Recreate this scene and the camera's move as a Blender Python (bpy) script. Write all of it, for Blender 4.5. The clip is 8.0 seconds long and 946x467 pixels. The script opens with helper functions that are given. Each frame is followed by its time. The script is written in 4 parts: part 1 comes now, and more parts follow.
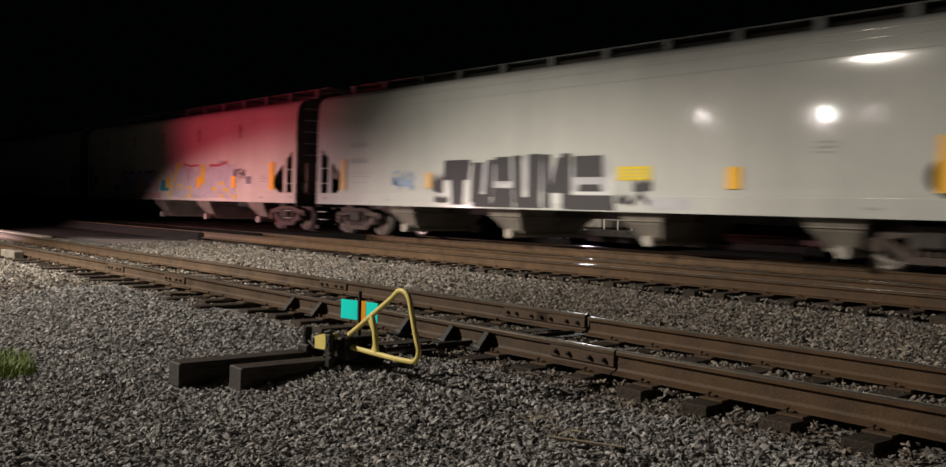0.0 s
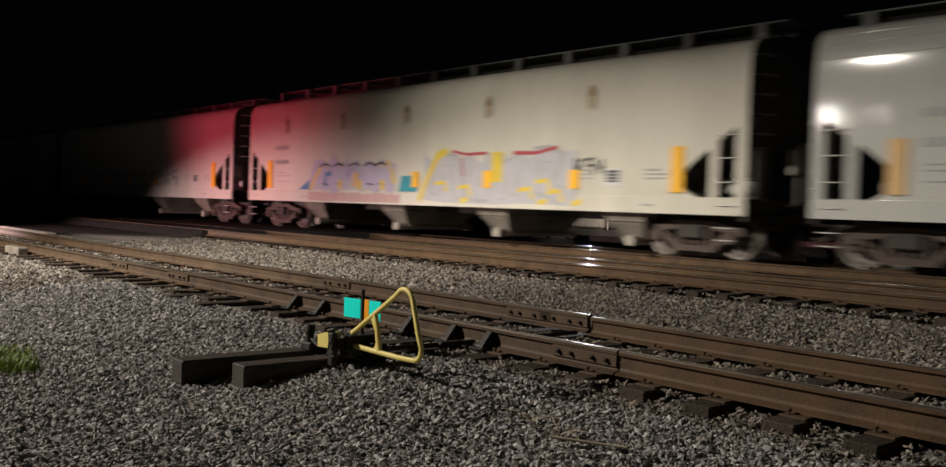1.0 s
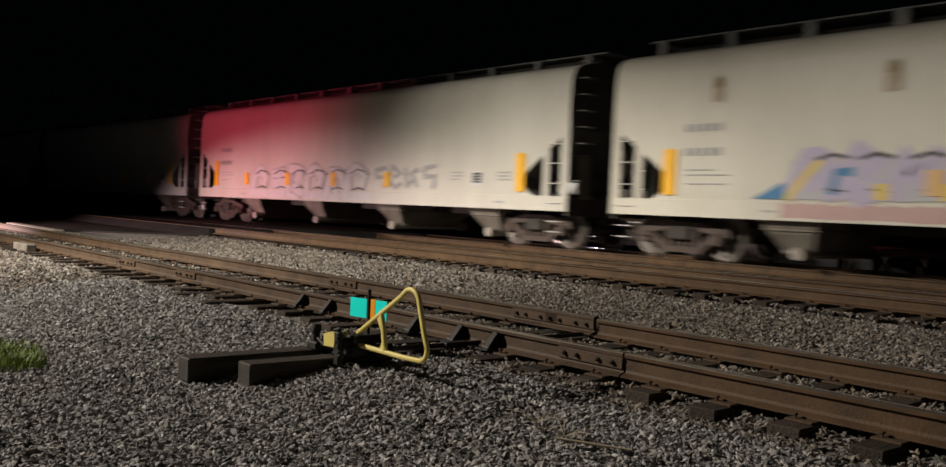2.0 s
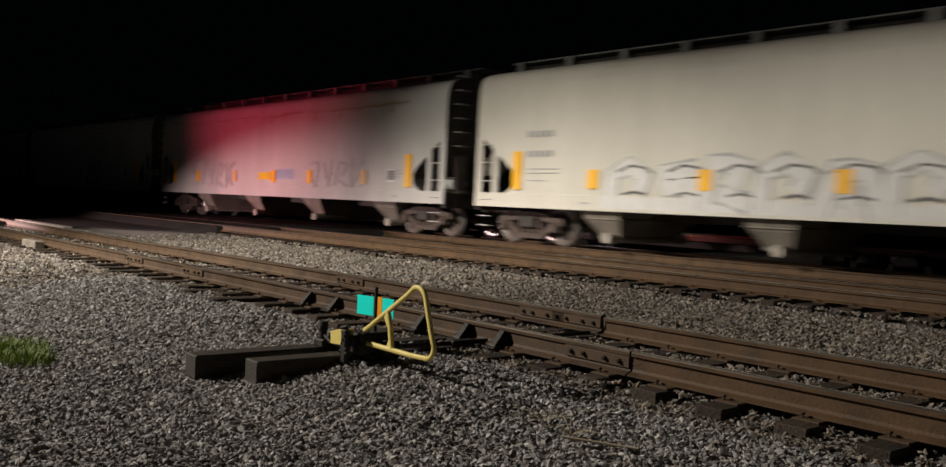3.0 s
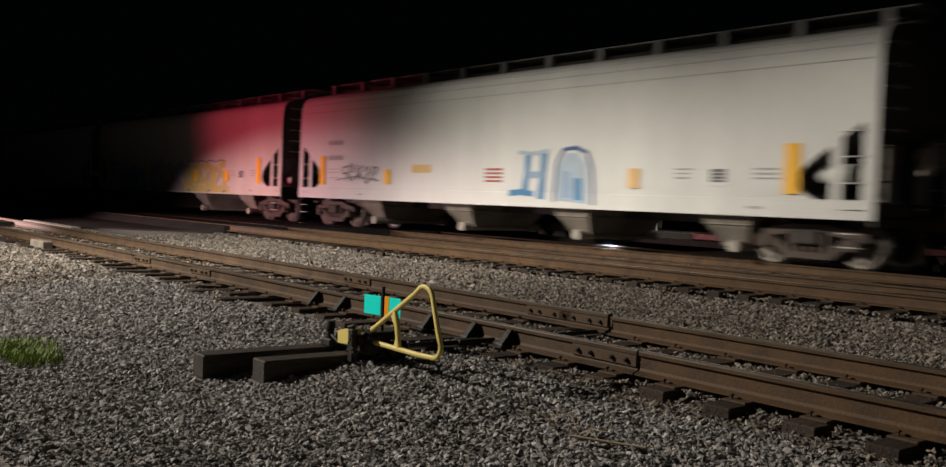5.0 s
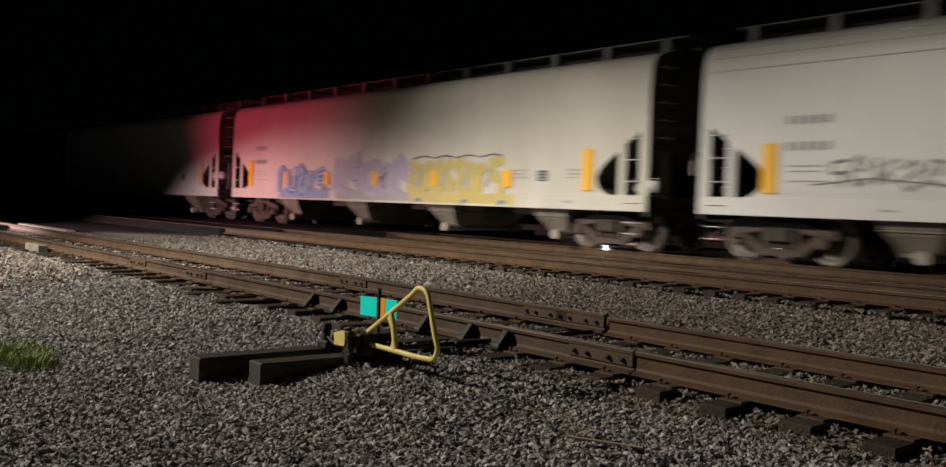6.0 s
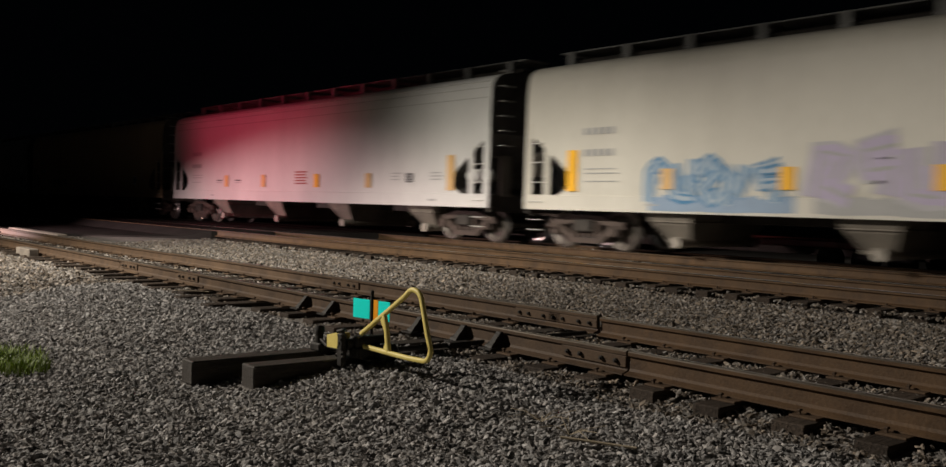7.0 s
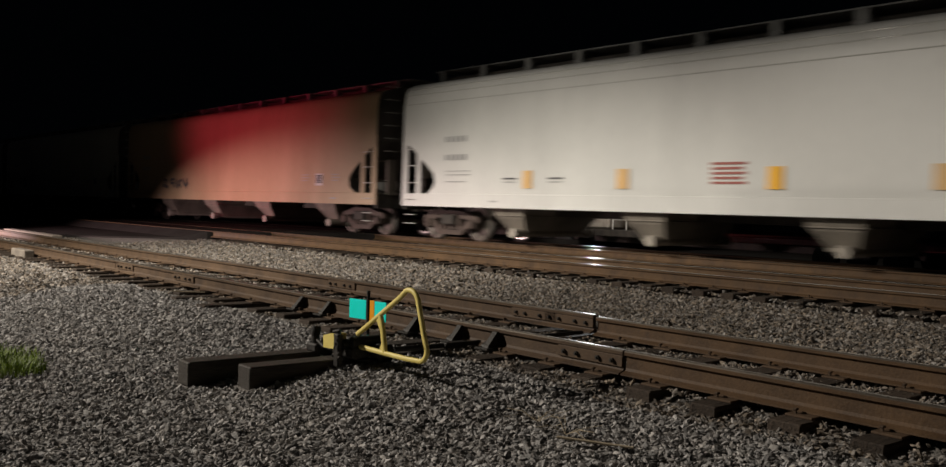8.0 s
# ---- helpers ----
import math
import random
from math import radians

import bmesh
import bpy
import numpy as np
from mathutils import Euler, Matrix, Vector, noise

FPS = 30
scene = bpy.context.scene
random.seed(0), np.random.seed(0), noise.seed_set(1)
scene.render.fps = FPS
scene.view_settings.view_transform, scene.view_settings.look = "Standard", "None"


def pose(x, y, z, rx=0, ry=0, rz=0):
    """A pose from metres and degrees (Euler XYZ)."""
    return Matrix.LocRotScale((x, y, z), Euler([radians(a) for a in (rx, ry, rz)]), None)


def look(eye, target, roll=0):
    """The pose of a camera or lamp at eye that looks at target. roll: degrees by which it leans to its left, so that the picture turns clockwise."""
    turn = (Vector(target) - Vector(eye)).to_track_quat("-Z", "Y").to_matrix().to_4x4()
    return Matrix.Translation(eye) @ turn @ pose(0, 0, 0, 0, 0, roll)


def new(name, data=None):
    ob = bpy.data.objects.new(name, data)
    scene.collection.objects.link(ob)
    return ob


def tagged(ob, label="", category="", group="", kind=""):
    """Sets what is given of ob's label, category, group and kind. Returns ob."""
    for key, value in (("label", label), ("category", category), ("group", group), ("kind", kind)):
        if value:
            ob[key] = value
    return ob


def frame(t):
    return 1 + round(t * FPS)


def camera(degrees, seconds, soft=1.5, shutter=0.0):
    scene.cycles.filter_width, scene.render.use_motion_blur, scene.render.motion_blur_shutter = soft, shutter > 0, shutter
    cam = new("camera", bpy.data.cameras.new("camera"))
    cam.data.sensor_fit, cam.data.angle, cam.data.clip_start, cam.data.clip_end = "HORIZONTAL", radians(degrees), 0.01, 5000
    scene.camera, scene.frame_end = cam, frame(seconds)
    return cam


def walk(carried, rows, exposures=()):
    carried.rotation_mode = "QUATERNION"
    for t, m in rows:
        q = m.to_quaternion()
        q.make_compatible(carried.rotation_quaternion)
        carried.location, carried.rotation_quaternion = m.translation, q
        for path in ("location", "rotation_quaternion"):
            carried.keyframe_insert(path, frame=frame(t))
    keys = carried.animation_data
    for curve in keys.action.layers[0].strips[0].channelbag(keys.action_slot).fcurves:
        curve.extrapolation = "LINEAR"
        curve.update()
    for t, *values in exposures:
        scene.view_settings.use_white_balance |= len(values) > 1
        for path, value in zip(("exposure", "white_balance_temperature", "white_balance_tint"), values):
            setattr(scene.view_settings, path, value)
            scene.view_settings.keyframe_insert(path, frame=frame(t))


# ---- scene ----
# X runs along the tracks, Y away across them, z = 0 is the top of the siding's ties.
cam = camera(53.5, 8.0, soft=1.4, shutter=0.5)
EYE = Vector((0.0, 0.0, 1.267))


def aim(yaw, pitch, roll):
    a, b = radians(yaw), radians(pitch)
    way = Vector((-math.sin(a) * math.cos(b), math.cos(a) * math.cos(b), -math.sin(b)))
    return look(EYE, EYE + way * 10, roll)


walk(cam, [
    (0.0, aim(49.768, 1.641, 1.451)),
    (0.5, aim(49.838, 1.695, 1.586)),
    (1.0, aim(49.975, 1.689, 1.814)),
    (1.5, aim(50.163, 1.654, 2.108)),
    (3.0, aim(50.816, 1.796, 2.469)),
    (3.5, aim(51.010, 1.903, 2.473)),
    (4.0, aim(51.146, 1.932, 2.534)),
    (4.5, aim(51.225, 1.908, 2.438)),
    (6.0, aim(50.971, 1.784, 1.989)),
    (6.5, aim(50.739, 1.745, 1.817)),
    (7.0, aim(50.518, 1.682, 1.665)),
    (7.5, aim(50.362, 1.647, 1.623)),
    (8.0, aim(50.281, 1.671, 1.537)),
], exposures=[(0.0, 0.0), (4.5, -0.02), (6.0, -0.10), (7.5, -0.18), (8.0, -0.15)])

# ---- light: night, street lamp and added twin off to one side, a crossing signal and a waiting car ----
world = bpy.data.worlds.new("night")
scene.world = world
world.use_nodes = True
world.node_tree.nodes["Background"].inputs[0].default_value = (0.25, 0.35, 0.5, 1)
world.node_tree.nodes["Background"].inputs[1].default_value = 0.0014


def lamp(name, kind, eye, target, watts, color, size=0.3, angle=None, blend=0.3):
    data = bpy.data.lights.new(name, kind)
    data.energy, data.color = watts, color
    if kind == "AREA":
        data.size = size
    else:
        data.shadow_soft_size = size
    if kind == "SPOT":
        data.spot_size, data.spot_blend = radians(angle), blend
    ob = new(name, data)
    ob.matrix_world = look(eye, target)
    return ob


lamp("street_light", "SPOT", (-20.0, -7.8, 10.9), (-20.0 + 0.22, -7.8 + 0.05, 10.9 - 0.972), 20000, (1.0, 0.91, 0.79), 0.10, 142.0, 0.22)
# unseen twin head, added to brighten the middle of the passing cars
lamp("street_light", "SPOT", (-19.6, -7.8, 10.9), (-17.0, 15.4, -3.4), 15500, (1.0, 0.92, 0.80), 0.10, 42, 1.0)
lamp("flood_light", "SPOT", (-22.5, -9.0, 5.9), (-14.0, 15.4, 1.8), 620, (1.0, 0.94, 0.84), 0.10, 40, 0.9)
lamp("flood_light", "SPOT", (-29.2, -9.0, 6.3), (-16.0, 15.4, 1.8), 200, (1.0, 0.94, 0.84), 0.08, 40, 0.9)
lamp("flood_light", "SPOT", (-20.2, -9.0, 5.8), (-14.0, 15.4, 1.8), 80, (1.0, 0.94, 0.84), 0.08, 40, 0.9)
lamp("signal_light", "SPOT", (-32.1, 7.0, 2.9), (-31.6, 15.4, 4.8), 1120, (1.0, 0.055, 0.14), 0.10, 88, 0.8)
beam = lamp("headlight", "SPOT", (-33.5, 3.0, 0.75), (-30.3, 15.4, -0.4), 6200, (1.0, 0.69, 0.69), 0.08, 39, 1.0)
beam.matrix_world = beam.matrix_world @ Matrix.Diagonal((3.2, 1.0, 1.0, 1.0))
lamp("work_light", "SPOT", (-21.55, 23.25, 1.1), (-11.0, 11.8, 0.3), 1800, (0.95, 0.97, 1.0), 0.06, 34, 0.5)
# added fill with no known source, so the parked truck stands out
lamp("yard_light", "SPOT", (-20.5, 21.6, 2.6), (-20.5, 24, 0.7), 260, (1.0, 0.9, 0.8), 0.2, 120, 0.5)

# ---- materials ----


def mat(name, c1, c2, scale=3.0, rough=0.7, metal=0.0, bump=0.3, fine=60.0, stretch=(1, 1, 1), vary=0.0, spec=0.5, spot=None, spot_scale=1.2, spot_cut=0.62, island=False):
    """Two-scale noise between two colours, with bump; spot: a stain colour; vary: brightness by object or by loose piece."""
    m = bpy.data.materials.new(name)
    m.use_nodes = True
    nt = m.node_tree
    n, k = nt.nodes, nt.links
    bsdf = n["Principled BSDF"]
    tc, mp = n.new("ShaderNodeTexCoord"), n.new("ShaderNodeMapping")
    mp.inputs["Scale"].default_value = stretch
    k.new(tc.outputs["Object"], mp.inputs["Vector"])
    big, small = n.new("ShaderNodeTexNoise"), n.new("ShaderNodeTexNoise")
    big.inputs["Scale"].default_value, small.inputs["Scale"].default_value = scale, fine
    big.inputs["Detail"].default_value, small.inputs["Detail"].default_value = 6, 4
    k.new(mp.outputs[0], big.inputs["Vector"])
    k.new(mp.outputs[0], small.inputs["Vector"])
    mixf = n.new("ShaderNodeMath")
    mixf.operation = "MULTIPLY_ADD"
    k.new(small.outputs[0], mixf.inputs[0])
    mixf.inputs[1].default_value = 0.5
    k.new(big.outputs[0], mixf.inputs[2])
    ramp = n.new("ShaderNodeValToRGB")
    ramp.color_ramp.elements[0].position, ramp.color_ramp.elements[1].position = 0.5, 1.0
    ramp.color_ramp.elements[0].color, ramp.color_ramp.elements[1].color = (*c1, 1), (*c2, 1)
    k.new(mixf.outputs[0], ramp.inputs[0])
    out = ramp.outputs[0]
    if spot:
        st = n.new("ShaderNodeTexNoise")
        st.inputs["Scale"].default_value, st.inputs["Detail"].default_value = spot_scale, 8
        k.new(mp.outputs[0], st.inputs["Vector"])
        sr = n.new("ShaderNodeValToRGB")
        sr.color_ramp.elements[0].position, sr.color_ramp.elements[1].position = spot_cut, spot_cut + 0.12
        k.new(st.outputs[0], sr.inputs[0])
        mx = n.new("ShaderNodeMixRGB")
        mx.inputs[2].default_value = (*spot, 1)
        k.new(sr.outputs[0], mx.inputs[0])
        k.new(out, mx.inputs[1])
        out = mx.outputs[0]
    if vary:
        src = n.new("ShaderNodeNewGeometry").outputs["Random Per Island"] if island else n.new("ShaderNodeObjectInfo").outputs["Random"]
        mr = n.new("ShaderNodeMapRange")
        mr.inputs["To Min"].default_value, mr.inputs["To Max"].default_value = 1 - vary, 1 + vary
        k.new(src, mr.inputs["Value"])
        hs = n.new("ShaderNodeHueSaturation")
        k.new(mr.outputs[0], hs.inputs["Value"])
        if island:
            sat = n.new("ShaderNodeMath")
            sat.operation = "PINGPONG"
            k.new(mr.outputs[0], sat.inputs[0])
            sat.inputs[1].default_value = 0.13
            sm = n.new("ShaderNodeMapRange")
            sm.inputs["From Max"].default_value, sm.inputs["To Min"].default_value, sm.inputs["To Max"].default_value = 0.13, 0.5, 1.9
            k.new(sat.outputs[0], sm.inputs["Value"])
            k.new(sm.outputs[0], hs.inputs["Saturation"])
        k.new(out, hs.inputs["Color"])
        out = hs.outputs[0]
    k.new(out, bsdf.inputs["Base Color"])
    rr = n.new("ShaderNodeMapRange")
    rr.inputs["To Min"].default_value, rr.inputs["To Max"].default_value = max(rough - 0.12, 0.05), min(rough + 0.12, 1)
    k.new(big.outputs[0], rr.inputs["Value"])
    k.new(rr.outputs[0], bsdf.inputs["Roughness"])
    bsdf.inputs["Metallic"].default_value = metal
    bsdf.inputs["Specular IOR Level"].default_value = spec
    if bump:
        bp = n.new("ShaderNodeBump")
        bp.inputs["Strength"].default_value, bp.inputs["Distance"].default_value = bump, 0.02
        k.new(mixf.outputs[0], bp.inputs["Height"])
        k.new(bp.outputs[0], bsdf.inputs["Normal"])
    return m


M_STONE = mat("ballast_stone", (0.166, 0.160, 0.155), (0.428, 0.414, 0.402), 9, 0.85, bump=0.4, fine=90, vary=0.55, island=True, spec=0.25)
M_STONE_DUSTY = mat("dusty_ballast_stone", (0.116, 0.103, 0.091), (0.33, 0.30, 0.268), 9, 0.88, bump=0.4, fine=90, vary=0.62, island=True, spec=0.2)
M_BED = mat("ballast_bed", (0.08, 0.074, 0.068), (0.29, 0.27, 0.25), 22, 0.9, bump=1.0, fine=45, spec=0.2)
M_SOIL = mat("night_ground", (0.06, 0.055, 0.045), (0.13, 0.12, 0.10), 0.6, 0.95, bump=0.4, fine=9, spec=0.2)
M_ASPHALT = mat("asphalt", (0.020, 0.018, 0.017), (0.042, 0.038, 0.036), 0.8, 0.92, bump=0.5, fine=140, spec=0.04)
M_TIE = mat("creosoted_wood", (0.020, 0.015, 0.011), (0.072, 0.053, 0.040), 5, 0.8, bump=0.7, fine=18, stretch=(9, 0.8, 9), vary=0.35, spec=0.3)
M_BLOCK = mat("head_block_wood", (0.022, 0.018, 0.015), (0.078, 0.066, 0.056), 5, 0.6, bump=0.6, fine=20, stretch=(9, 0.7, 9), spec=0.35)
M_RUST = mat("rusted_steel", (0.048, 0.026, 0.012), (0.115, 0.066, 0.031), 3, 0.7, bump=0.35, fine=55, spec=0.35, spot=(0.05, 0.03, 0.02), spot_scale=5)
M_RUST_OLD = mat("dark_rusted_steel", (0.040, 0.024, 0.014), (0.098, 0.060, 0.033), 3, 0.7, bump=0.35, fine=55, spec=0.35, spot=(0.035, 0.024, 0.018), spot_scale=4)
M_POLISH = mat("polished_rail_head", (0.30, 0.26, 0.22), (0.45, 0.40, 0.35), 2, 0.2, 0.95, bump=0.03, fine=40, stretch=(0.3, 4, 1))
M_SHINE = mat("worn_rail_head", (0.16, 0.13, 0.10), (0.32, 0.28, 0.24), 2, 0.32, 0.85, bump=0.05, fine=40, stretch=(0.3, 4, 1))
M_IRON = mat("blackened_iron", (0.012, 0.011, 0.010), (0.04, 0.035, 0.03), 14, 0.6, 0.4, bump=0.5, fine=60)
M_YELLOW = mat("yellow_paint", (0.66, 0.53, 0.14), (0.79, 0.66, 0.22), 5, 0.45, bump=0.15, fine=60, spot=(0.30, 0.2, 0.07), spot_scale=11, spot_cut=0.68)
M_CYAN = mat("green_reflective_sheet", (0.0, 0.97, 0.86), (0.0, 1.0, 0.92), 6, 0.35, bump=0.02)
M_ORANGE = mat("orange_reflective_sheet", (0.95, 0.36, 0.01), (1.0, 0.42, 0.02), 6, 0.35, bump=0.02)
M_OLDCONC = mat("stained_concrete", (0.10, 0.085, 0.07), (0.24, 0.205, 0.17), 4, 0.9, bump=0.6, fine=40)
M_CONC = mat("weathered_concrete", (0.28, 0.25, 0.21), (0.45, 0.41, 0.36), 4, 0.85, bump=0.5, fine=50)
M_GRASS = mat("grass_blades", (0.14, 0.20, 0.033), (0.235, 0.305, 0.062), 8, 0.6, bump=0, vary=0.4, island=True)
M_STRAW = mat("dry_weed", (0.30, 0.24, 0.16), (0.45, 0.38, 0.28), 8, 0.7, bump=0)
STEEL = dict(stretch=(0.5, 1, 0.12), bump=0.04, fine=30)
RUSTY = dict(spot=(0.26, 0.15, 0.07), spot_scale=2.2, spot_cut=0.70)
M_CAR = {
    "pale_grey": mat("pale_grey_paint", (0.50, 0.50, 0.475), (0.60, 0.60, 0.57), 1.5, 0.0, **STEEL),
    "cream": mat("cream_paint", (0.540, 0.510, 0.432), (0.672, 0.642, 0.552), 1.5, 0.5, **STEEL, **RUSTY),
    "warm_white": mat("warm_white_paint", (0.552, 0.528, 0.462), (0.672, 0.648, 0.576), 1.5, 0.5, **STEEL),
    "grey_white": mat("grey_white_paint", (0.504, 0.504, 0.480), (0.636, 0.630, 0.600), 1.5, 0.0, **STEEL, **RUSTY),
    "white": mat("white_paint", (0.576, 0.576, 0.558), (0.696, 0.696, 0.672), 1.5, 0.45, **STEEL),
    "tan": mat("tan_paint", (0.396, 0.300, 0.180), (0.516, 0.396, 0.252), 1.5, 0.5, **STEEL),
}
# one tone for the hoppers under every car, darker than the hulls
M_BAY = mat("dark_hopper_paint", (0.12, 0.105, 0.088), (0.27, 0.24, 0.20), 3, 0.75, bump=0.1, stretch=(1, 1, 0.4))
M_ROOF = mat("roof_walk_steel", (0.16, 0.16, 0.155), (0.30, 0.30, 0.29), 2, 0.5, 0.3, bump=0.1)
M_UNDER = mat("grimy_underframe", (0.02, 0.018, 0.016), (0.07, 0.06, 0.05), 4, 0.8, bump=0.3)
M_TRUCK = mat("rusty_truck_casting", (0.045, 0.031, 0.025), (0.105, 0.076, 0.062), 5, 0.75, bump=0.4, fine=30)
M_WHEEL = mat("wheel_steel", (0.08, 0.068, 0.058), (0.17, 0.145, 0.125), 5, 0.5, 0.3, bump=0.2)
M_TREAD = mat("polished_tread", (0.55, 0.53, 0.5), (0.7, 0.68, 0.66), 5, 0.3, 0.9, bump=0.03)
# hull ends: the shade of the gap between cars, put into a darker paint
M_END = mat("shaded_end_sheet", (0.05, 0.047, 0.043), (0.13, 0.12, 0.11), 2, 0.7, bump=0.1)
PAINT = {k: mat(k + "_spray_paint", tuple(v * 0.85 for v in c), c, 3, 0.6, bump=0.05, fine=25) for k, c in {
    "charcoal": (0.05, 0.045, 0.05), "silver": (0.50, 0.49, 0.52), "lilac": (0.50, 0.44, 0.60), "sun": (0.75, 0.55, 0.06), "sky": (0.06, 0.22, 0.42),
    "white": (0.68, 0.67, 0.66), "rose": (0.45, 0.08, 0.09), "navy": (0.05, 0.10, 0.24), "ochre": (0.60, 0.50, 0.17), "teal": (0.02, 0.30, 0.38),
    "ink": (0.10, 0.10, 0.10), "pink": (0.55, 0.36, 0.34), "mist": (0.42, 0.42, 0.42), "brick": (0.40, 0.12, 0.10), "label": (1.0, 0.52, 0.02), "faded": (0.74, 0.47, 0.20),
    "lemon": (0.80, 0.58, 0.02), "paleblue": (0.28, 0.38, 0.52), "rust": (0.36, 0.25, 0.13), "slate": (0.2, 0.2, 0.2), "stain": (0.46, 0.37, 0.26), "ice": (0.40, 0.48, 0.56)}.items()}

# ---- mesh tools ----


class Build:
    """Collects solids into one mesh."""

    def __init__(self):
        self.v, self.f, self.s, self.m = [], [], [], []

    def add(self, verts, faces, smooth=False, slot=0):
        o = len(self.v)
        self.v += [tuple(p) for p in verts]
        self.f += [tuple(i + o for i in f) for f in faces]
        self.s += [smooth] * len(faces)
        self.m += [slot] * len(faces)
        return self

    def box(self, x0, x1, y0, y1, z0, z1, c=0.0, slot=0, m=None):
        """A box whose edges are cut by c."""
        if c <= 0:
            vs = [(x, y, z) for z in (z0, z1) for y in (y0, y1) for x in (x0, x1)]
            fs = [(0, 2, 3, 1), (4, 5, 7, 6), (0, 1, 5, 4), (2, 6, 7, 3), (0, 4, 6, 2), (1, 3, 7, 5)]
        else:
            bm = bmesh.new()
            bmesh.ops.create_cube(bm, size=1)
            bmesh.ops.scale(bm, vec=(x1 - x0, y1 - y0, z1 - z0), verts=bm.verts)
            bmesh.ops.bevel(bm, geom=bm.edges[:], offset=c, segments=1, affect="EDGES")
            bmesh.ops.translate(bm, vec=((x0 + x1) / 2, (y0 + y1) / 2, (z0 + z1) / 2), verts=bm.verts)
            bm.verts.index_update()
            vs, fs = [v.co[:] for v in bm.verts], [[v.index for v in f.verts] for f in bm.faces]
            bm.free()
        if m is not None:
            vs = [m @ Vector(p) for p in vs]
        return self.add(vs, fs, slot=slot)

    def prism(self, outline, axis, a, b, slot=0, smooth=False):
        """An outline of 2D points pushed from a to b along axis."""
        n = len(outline)

        def put(p, w):
            return {"x": (w, p[0], p[1]), "y": (p[0], w, p[1]), "z": (p[0], p[1], w)}[axis]
        vs = [put(p, a) for p in outline] + [put(p, b) for p in outline]
        self.add(vs, [(i, (i + 1) % n, n + (i + 1) % n, n + i) for i in range(n)], smooth, slot)
        self.add(vs, [tuple(range(n))[::-1], tuple(range(n, 2 * n))], False, slot)
        return self

    def tube(self, path, r, n=8, slot=0, closed=False):
        """A round bar along a path."""
        pts = [Vector(p) for p in path]
        vs, fs = [], []
        last = None
        cnt = len(pts)
        for i, p in enumerate(pts):
            a = pts[(i - 1) % cnt] if (i or closed) else p
            b = pts[(i + 1) % cnt] if (i < cnt - 1 or closed) else p
            t = (b - a).normalized()
            u = last - t * last.dot(t) if last else t.orthogonal()
            u.normalize()
            last = u
            w = t.cross(u)
            vs += [p + (u * math.cos(q) + w * math.sin(q)) * r for q in (2 * math.pi * j / n for j in range(n))]
        for i in range(cnt if closed else cnt - 1):
            k = (i + 1) % cnt
            fs += [(i * n + j, i * n + (j + 1) % n, k * n + (j + 1) % n, k * n + j) for j in range(n)]
        self.add(vs, fs, True, slot)
        if not closed:
            self.add(vs, [tuple(range(n))[::-1], tuple(range((cnt - 1) * n, cnt * n))], False, slot)
        return self

    def lathe(self, profile, n=28, slot=0, m=None, caps=True):
        """(radius, y) pairs turned round the Y axis."""
        vs = [Vector((r * math.cos(q), y, r * math.sin(q))) for r, y in profile for q in (2 * math.pi * j / n for j in range(n))]
        if m is not None:
            vs = [m @ p for p in vs]
        fs = [(i * n + j, i * n + (j + 1) % n, (i + 1) * n + (j + 1) % n, (i + 1) * n + j) for i in range(len(profile) - 1) for j in range(n)]
        self.add(vs, fs, True, slot)
        if caps:
            self.add(vs, [tuple(range(n))[::-1], tuple(range(len(vs) - n, len(vs)))], False, slot)
        return self

    def mesh(self, name, *materials):
        me = bpy.data.meshes.new(name)
        me.from_pydata(self.v, [], self.f)
        me.polygons.foreach_set("use_smooth", self.s)
        me.polygons.foreach_set("material_index", self.m)
        for x in materials:
            me.materials.append(x)
        bm = bmesh.new()
        bm.from_mesh(me)
        bmesh.ops.recalc_face_normals(bm, faces=bm.faces)
        bm.to_mesh(me)
        bm.free()
        me.update()
        return me


def part(name, data, parent, label="", m=None):
    ob = new(name, data)
    ob.parent = parent
    if m is not None:
        ob.matrix_basis = m
    return tagged(ob, label)


def thing(name, data, label, category, group="", kind="", m=None):
    ob = new(name, data)
    if m is not None:
        ob.matrix_basis = m
    return tagged(ob, label, category, group, kind)


# ---- ground ----
SIDING_Y, MID_Y, MAIN_Y = 6.24, 12.61, 17.04
SIDING_Z, MAIN_Z = 0.20, 0.326
GAUGE = 1.505
ROAD_X0, ROAD_X1 = -37.5, -25.8


def smooth(a, b, x):
    t = min(max((x - a) / (b - a), 0), 1)  # also with b below a
    return t * t * (3 - 2 * t)


def ground_z(x, y):
    buried = smooth(-4.5, -4.8, x) * smooth(-7.6, -7.2, x)
    edge = 0.118 + 0.04 * buried + 0.05 * smooth(-7.8, -9.5, x)
    z = -0.20 + edge * smooth(2.6, 4.5, y) + (0.15 - edge) * smooth(4.95, 5.35, y)
    z += 0.09 * smooth(8.2, 11.0, y)
    z -= 0.25 * smooth(19.5, 22, y)
    return z + 0.03 * noise.noise((x * 0.5, y * 0.5, 0)) - 0.01


